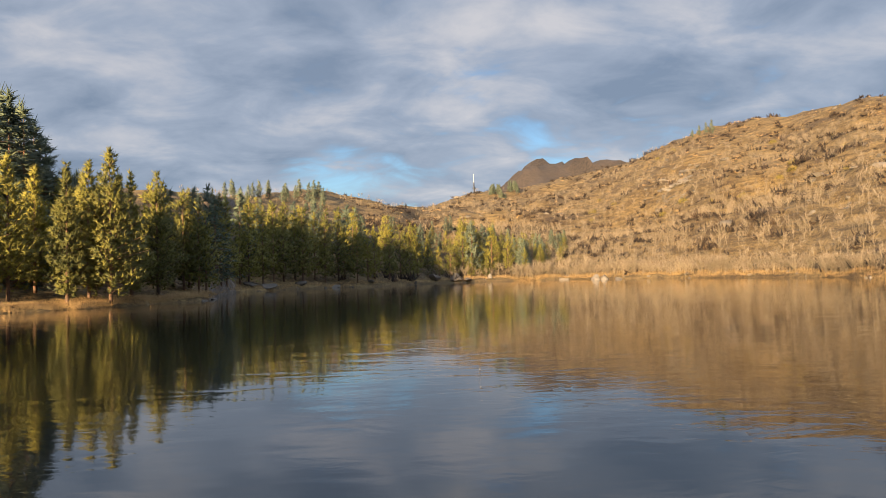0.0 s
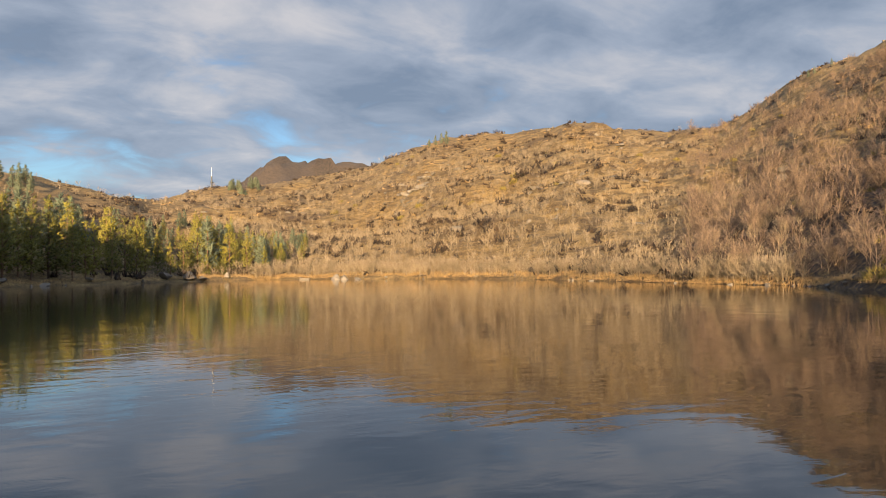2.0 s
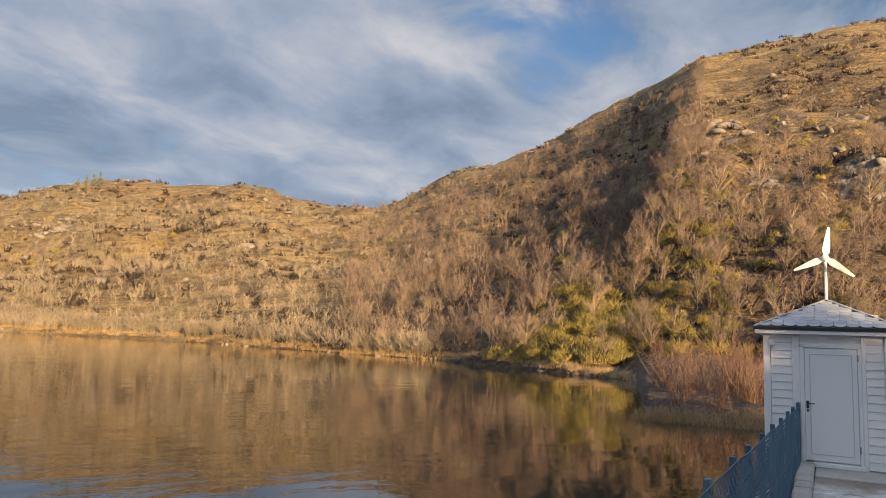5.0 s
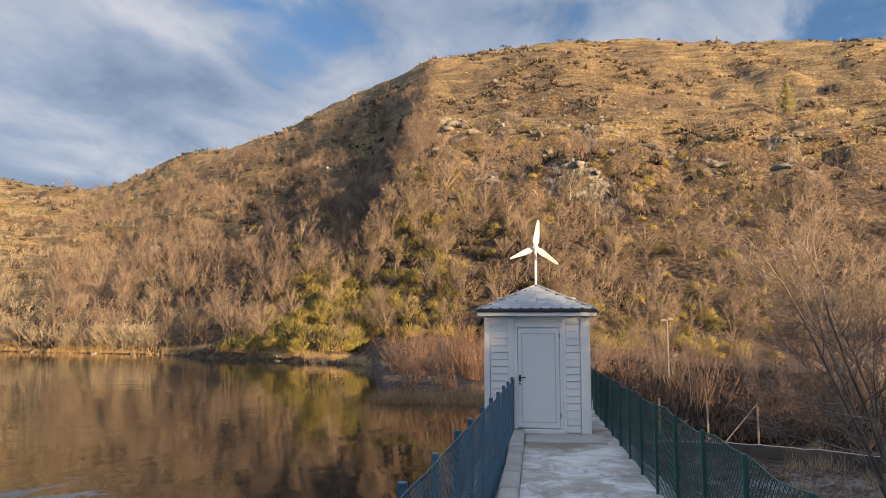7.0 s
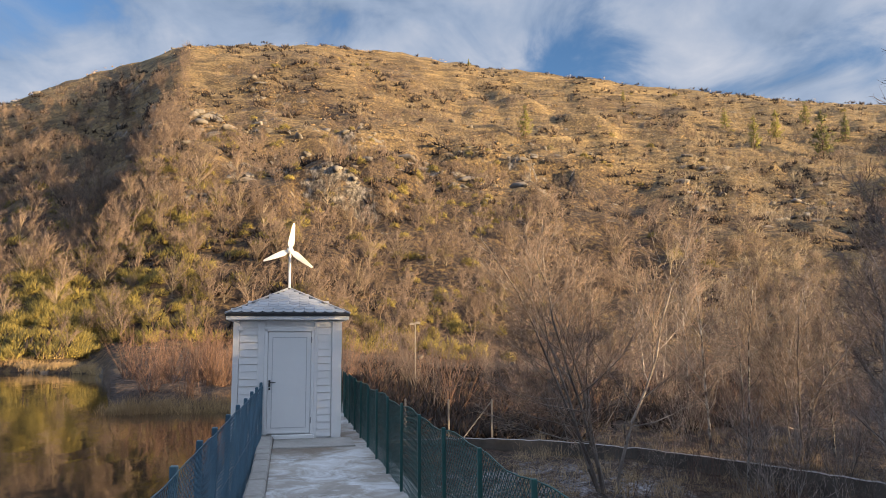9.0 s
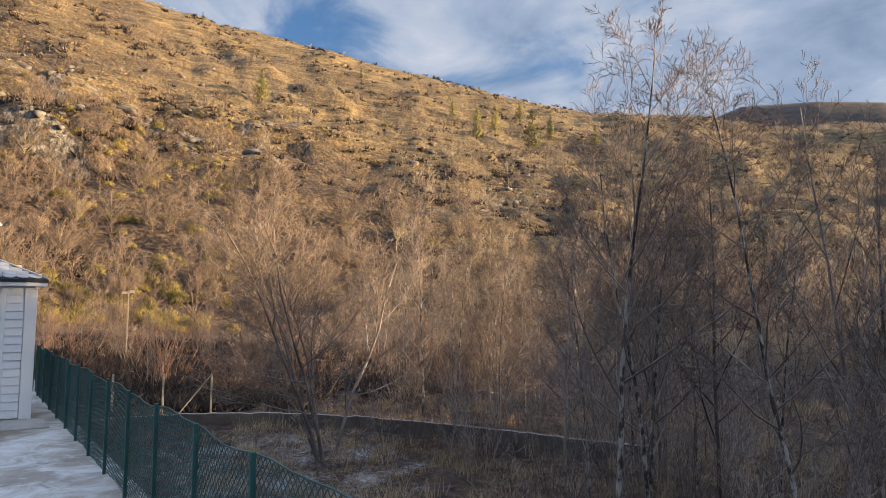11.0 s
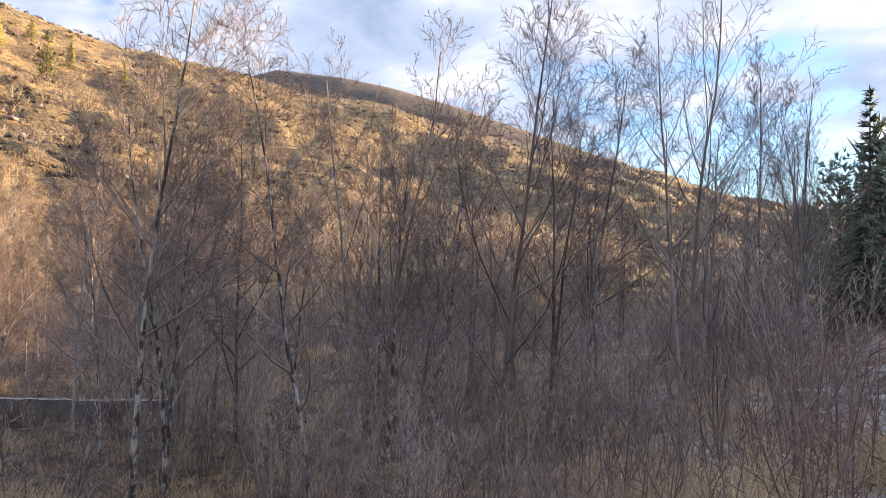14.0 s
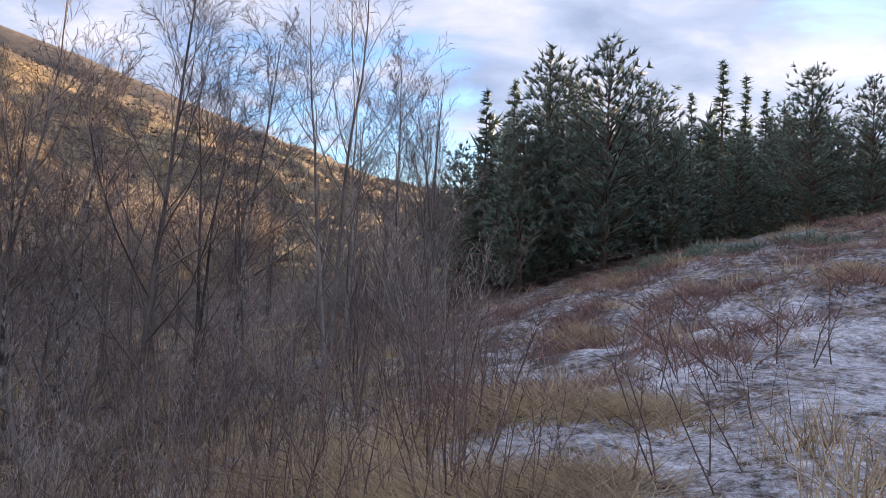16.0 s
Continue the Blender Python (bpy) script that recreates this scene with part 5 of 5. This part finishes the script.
base = [bm.verts.new(c) for c in ((-0.17, -E3 - 0.02, H + 0.125), (2.34, -E3 - 0.02, H + 0.125), (2.34, E3 + 0.02, H + 0.125), (-0.17, E3 + 0.02, H + 0.125))]
tip = bm.verts.new((1.085, 0, H + 0.72))
for k in range(4):
    bm.faces.new((base[k], base[(k + 1) % 4], tip))
bm.faces.new(base[::-1])
roof = part("roof", bm, m_black, hut)


def shingle_mesh():
    """A tongue-shaped slate, its tail rounded; x across, y up the slope."""
    bm = bmesh.new()
    pts = [(-0.105, 0.19)] + [(0.105 * math.cos(a), 0.07 - 0.085 * math.sin(-a)) for a in (math.pi * (1 + k / 6) for k in range(7))] + [(0.105, 0.19)]
    low = [bm.verts.new((px, py, 0.004)) for px, py in pts]
    top = [bm.verts.new((px * 0.98, py, 0.016 if py < 0.15 else 0.008)) for px, py in pts]
    bm.faces.new(top)
    for k in range(len(pts)):
        q = (k + 1) % len(pts)
        bm.faces.new((low[k], low[q], top[q], top[k]))
    bmesh.ops.recalc_face_normals(bm, faces=bm.faces)
    return bm_mesh("shingle", bm, m_slate)


slate = shingle_mesh()
half, rise = E3 + 0.02, 0.595
slope = math.hypot(half, rise)
for face in range(4):
    face_m = Matrix.Translation((1.085, 0, H + 0.125)) @ Matrix.Rotation(face * math.pi / 2, 4, "Z")
    lie = Matrix.Rotation(math.atan2(rise, half), 4, "X")
    row = 0
    y = 0.045
    while y < slope - 0.2:
        wide = half * (1 - max(y, 0) / slope) - 0.03
        n_ = int(wide * 2 / 0.21)
        for c in range(n_ + row % 2):
            px = (c - (n_ + row % 2 - 1) / 2) * 0.21
            if abs(px) > wide - 0.06:
                continue
            ob = part("shingle", slate, None, roof)
            ob.matrix_basis = face_m @ Matrix.Translation((0, -half, 0)) @ lie @ Matrix.Translation((px, y, 0.004))
        y += 0.135
        row += 1
for face in range(4):
    a = face_pt = Matrix.Translation((1.085, 0, H)) @ Matrix.Rotation(face * math.pi / 2, 4, "Z")
    part("hip_cap", rod(bmesh.new(), a @ Vector((-half, -half, 0.135)), a @ Vector((0, 0, 0.735)), 0.022, sides=6), m_slate, roof)

turbine = thing("wind_turbine", DAM @ Matrix.Translation((16.285, 0, TOP + 0.012 + H + 0.70)), "small white three-bladed wind turbine on the hut roof", "wind turbine")
part("pole", rod(bmesh.new(), (0, 0, -0.06), (0, 0, 0.82), 0.028), m_blade, turbine)
part("collar", rod(bmesh.new(), (0, 0, -0.05), (0, 0, 0.03), 0.06), m_black, turbine)
bm = bmesh.new()
rod(bm, (-0.16, 0, 0.86), (0.18, 0, 0.86), 0.055, 0.04, 10)
rod(bm, (0.18, 0, 0.86), (0.5, 0, 0.88), 0.018, 0.012, 6)
part("nacelle", bm, m_blade, turbine)
bm = bmesh.new()
tail = [(0.4, 0.86), (0.62, 0.80), (0.66, 1.06), (0.52, 1.02)]
a = [bm.verts.new((px, 0.006, pz)) for px, pz in tail]
b = [bm.verts.new((px, -0.006, pz)) for px, pz in tail]
bm.faces.new(a[::-1]), bm.faces.new(b)
for k in range(4):
    bm.faces.new((a[k], a[(k + 1) % 4], b[(k + 1) % 4], b[k]))
part("tail_fin", bm, m_blade, turbine)
bm = bmesh.new()
bmesh.ops.create_uvsphere(bm, u_segments=12, v_segments=8, radius=0.075, matrix=Matrix.Translation((-0.18, 0, 0.86)) @ Matrix.Diagonal((1.2, 1, 1, 1)))
part("hub", bm, m_blade, turbine)
for ang in (7, 127, 247):                       # degrees from straight up, clockwise as seen from the dam
    bm = bmesh.new()
    rows = [(0.05, 0.035, 0.02), (0.15, 0.075, 0.022), (0.35, 0.058, 0.014), (0.62, 0.022, 0.006)]
    rings = []
    for h, wd, th in rows:
        rings.append([bm.verts.new(c) for c in ((-th, -wd * 0.8, h), (0.3 * th, -wd, h), (th, wd * 0.6, h), (-0.4 * th, wd, h))])
    for r0, r1 in zip(rings, rings[1:]):
        for k in range(4):
            bm.faces.new((r0[k], r0[(k + 1) % 4], r1[(k + 1) % 4], r1[k]))
    bm.faces.new(rings[0][::-1]), bm.faces.new(rings[-1])
    bmesh.ops.recalc_face_normals(bm, faces=bm.faces)
    bl = part("blade", bm, m_blade, turbine)
    bl.matrix_basis = Matrix.Translation((-0.18, 0, 0.86)) @ Matrix.Rotation(radians(ang), 4, "X") @ Matrix.Rotation(radians(14), 4, "Z")


def wire_fence(name, a, b, foot, height, mat, label, posts, wire=0.004, sag=0.0, thick=0.028):
    """Posts and a diamond wire mesh between two points of the dam's plan."""
    fence = thing(name, DAM, label, "fence")
    a, b = Vector((*a, 0)), Vector((*b, 0))
    along = (b - a).normalized()
    length = (b - a).length
    side = along.cross(Vector((0, 0, 1)))
    for k in range(posts + 1):
        p = a + along * (length * k / posts)
        bm = bmesh.new()
        t = 0.025 * rs.randn()
        box(bm, -thick, thick, -thick, thick, 0, height + 0.03 + 0.03 * rs.rand(), 0.006)
        ob = part("post", bm, mat, fence)
        ob.matrix_basis = Matrix.Translation(p + Vector((0, 0, foot))) @ Matrix.Rotation(math.atan2(along.y, along.x), 4, "Z") @ Matrix.Rotation(t, 4, "Y")
    pitch = 0.075
    va, vb = [], []
    n_ = int((length + height) / pitch)
    for k in range(n_):
        for sgn in (1, -1):
            s0 = k * pitch - height
            lo, hi = max(0.0, s0), min(length, s0 + height)
            if hi <= lo:
                continue
            z0, z1 = (lo - s0), (hi - s0)
            if sgn < 0:
                z0, z1 = height - z0, height - z1
            off = side * (0.032 + 0.004 * sgn)
            pts = [(lo + (hi - lo) * f, z0 + (z1 - z0) * f) for f in (0, 0.5, 1)]
            for (l0, h0), (l1, h1) in zip(pts, pts[1:]):
                w0 = 0.018 * math.sin(l0 * 2.3) + 0.012 * math.sin(l0 * 5.1 + 1)
                w1 = 0.018 * math.sin(l1 * 2.3) + 0.012 * math.sin(l1 * 5.1 + 1)
                va.append(a + along * l0 + off + side * w0 * 0.6 + Vector((0, 0, foot + 0.03 + h0 * 0.97 + (w0 if h0 > height * 0.5 else 0))))
                vb.append(a + along * l1 + off + side * w1 * 0.6 + Vector((0, 0, foot + 0.03 + h1 * 0.97 + (w1 if h1 > height * 0.5 else 0))))
    v_, t_ = tubes(np.array(va), np.array(vb), np.full(len(va), wire), np.full(len(va), wire), 3)
    part("wire_mesh", mesh_of("wire_mesh", v_, t_, mat), None, fence)
    for h in (0.03, height * 0.5, height):
        va, vb = [], []
        for k in range(60):
            l0, l1 = length * k / 60, length * (k + 1) / 60
            w0 = (0.018 * math.sin(l0 * 2.3) + 0.012 * math.sin(l0 * 5.1 + 1)) * (h > 0.1)
            w1 = (0.018 * math.sin(l1 * 2.3) + 0.012 * math.sin(l1 * 5.1 + 1)) * (h > 0.1)
            va.append(a + along * l0 + side * (0.036 + 0.6 * w0) + Vector((0, 0, foot + h + w0)))
            vb.append(a + along * l1 + side * (0.036 + 0.6 * w1) + Vector((0, 0, foot + h + w1)))
        part("line_wire", mesh_of("line_wire", *tubes(np.array(va), np.array(vb), np.full(60, 0.007), np.full(60, 0.007), 4), mat), None, fence)
    return fence


wire_fence("wire_fence", (3.2, 0.86), (15.1, 0.52), TOP - 0.25, 1.36, m_blue, "blue wire-mesh fence on square posts beside the lake", 10, 0.0036)
wire_fence("wire_fence", (3.1, -1.53), (20.5, -1.49), TOP - 0.1, 1.22, m_green, "green plastic-coated wire-mesh fence on the dam's downstream edge", 13, thick=0.019)
ledge = part("ledge", box(bmesh.new(), 2.6, 15.2, 0.42, 1.1, -1.7, TOP - 0.23, 0.02), m_concrete, dam)

# ---- the channel wall below the dam, its posts, the sign and the mast ----
chan = [(80.5, 24.5), (85, 25.3), (89.2, 25.5), (97.5, 25.2), (106.3, 23.6), (115.4, 21.8), (123.3, 20.6), (127, 20.6)]
caz = np.linspace(80.5, 126, 64)
cr = np.interp(caz, [c[0] for c in chan], [c[1] for c in chan])
cr = np.convolve(np.pad(cr, 4, mode="edge"), np.ones(9) / 9, "valid")
bm = bmesh.new()
rings = []
for k in range(64):
    sx, sy = math.sin(radians(caz[k])), math.cos(radians(caz[k]))
    top = EYE - PLAN_EYE + SLOPE * cr[k] - 1.08 - 0.1 * k / 63 + 0.012 * rs.randn()
    rings.append([bm.verts.new((sx * (cr[k] + d), sy * (cr[k] + d), z)) for d, z in ((0, -2.6), (0, top), (0.22, top), (0.22, -2.6))])
for r0, r1 in zip(rings, rings[1:]):
    for k in range(3):
        bm.faces.new((r0[k], r1[k], r1[k + 1], r0[k + 1]))
bm.faces.new(rings[0][::-1]), bm.faces.new(rings[-1])
chan_wall = new("channel_wall", bm_mesh("channel_wall", bm, m_channel))
tagged(chan_wall, "low curved concrete channel wall with a frosted top edge", "wall", kind="structure")
for az, r in ((85.2, 26.6), (88.6, 26.4), (92.0, 26.4), (83, 27)):
    x, y = spot(az, r)
    z = ground_at(x, y)
    ob = thing("fence_post", Matrix.Translation((x, y, z - 0.1)), "grey metal fence post beside the channel wall", "post", "channel posts")
    part("shaft", box(bmesh.new(), -0.035, 0.035, -0.035, 0.035, 0, 0.1 - 1.06 - z + 1.3, 0.006), m_post, ob)
    if az == 92.0:
        x2, y2 = spot(89.6, 26.2)
        part("brace", rod(bmesh.new(), (0, 0, 1.1 - 1.06 - z + 0.25), (x2 - x, y2 - y, 0.15), 0.022, sides=6), m_post, ob)
x, y = spot(86.0, 38)
sign = thing("sign_post", Matrix.Translation((x, y, ground_at(x, y) - 0.1)) @ Matrix.Rotation(radians(-86), 4, "Z"), "weathered wooden sign post with two small blank boards", "sign")
hh = plan_height(86.0, 38, 0.23) + 0.1
part("post", box(bmesh.new(), -0.035, 0.035, -0.035, 0.035, 0, hh, 0.008), m_post, sign)
part("board", box(bmesh.new(), -0.3, -0.04, -0.08, -0.05, hh - 0.16, hh - 0.04, 0.006), m_post, sign)
part("board", box(bmesh.new(), 0.04, 0.26, -0.08, -0.05, hh - 0.12, hh + 0.02, 0.006), m_post, sign)
mr = r_at(2.9, 5.5, 150)
x, y = spot(2.9, mr)
mast = thing("radio_mast", Matrix.Translation((x, y, ground_at(x, y) - 0.2)), "thin steel radio mast with a dark lower half on the skyline", "mast")
mh = plan_height(2.9, mr, 6.98) * scale_at(2.9, mr) + 0.2
part("lower_pole", rod(bmesh.new(), (0, 0, 0), (0, 0, mh * 0.55), 0.8, 0.6), m_black, mast)
part("upper_pole", rod(bmesh.new(), (0, 0, mh * 0.55), (0, 0, mh), 0.5, 0.35), m_steel, mast)
bm = bmesh.new()
rod(bm, (0, 0, mh * 0.2), (0, 0, mh * 0.26), 2.0, sides=10)
part("platform", bm, m_black, mast)
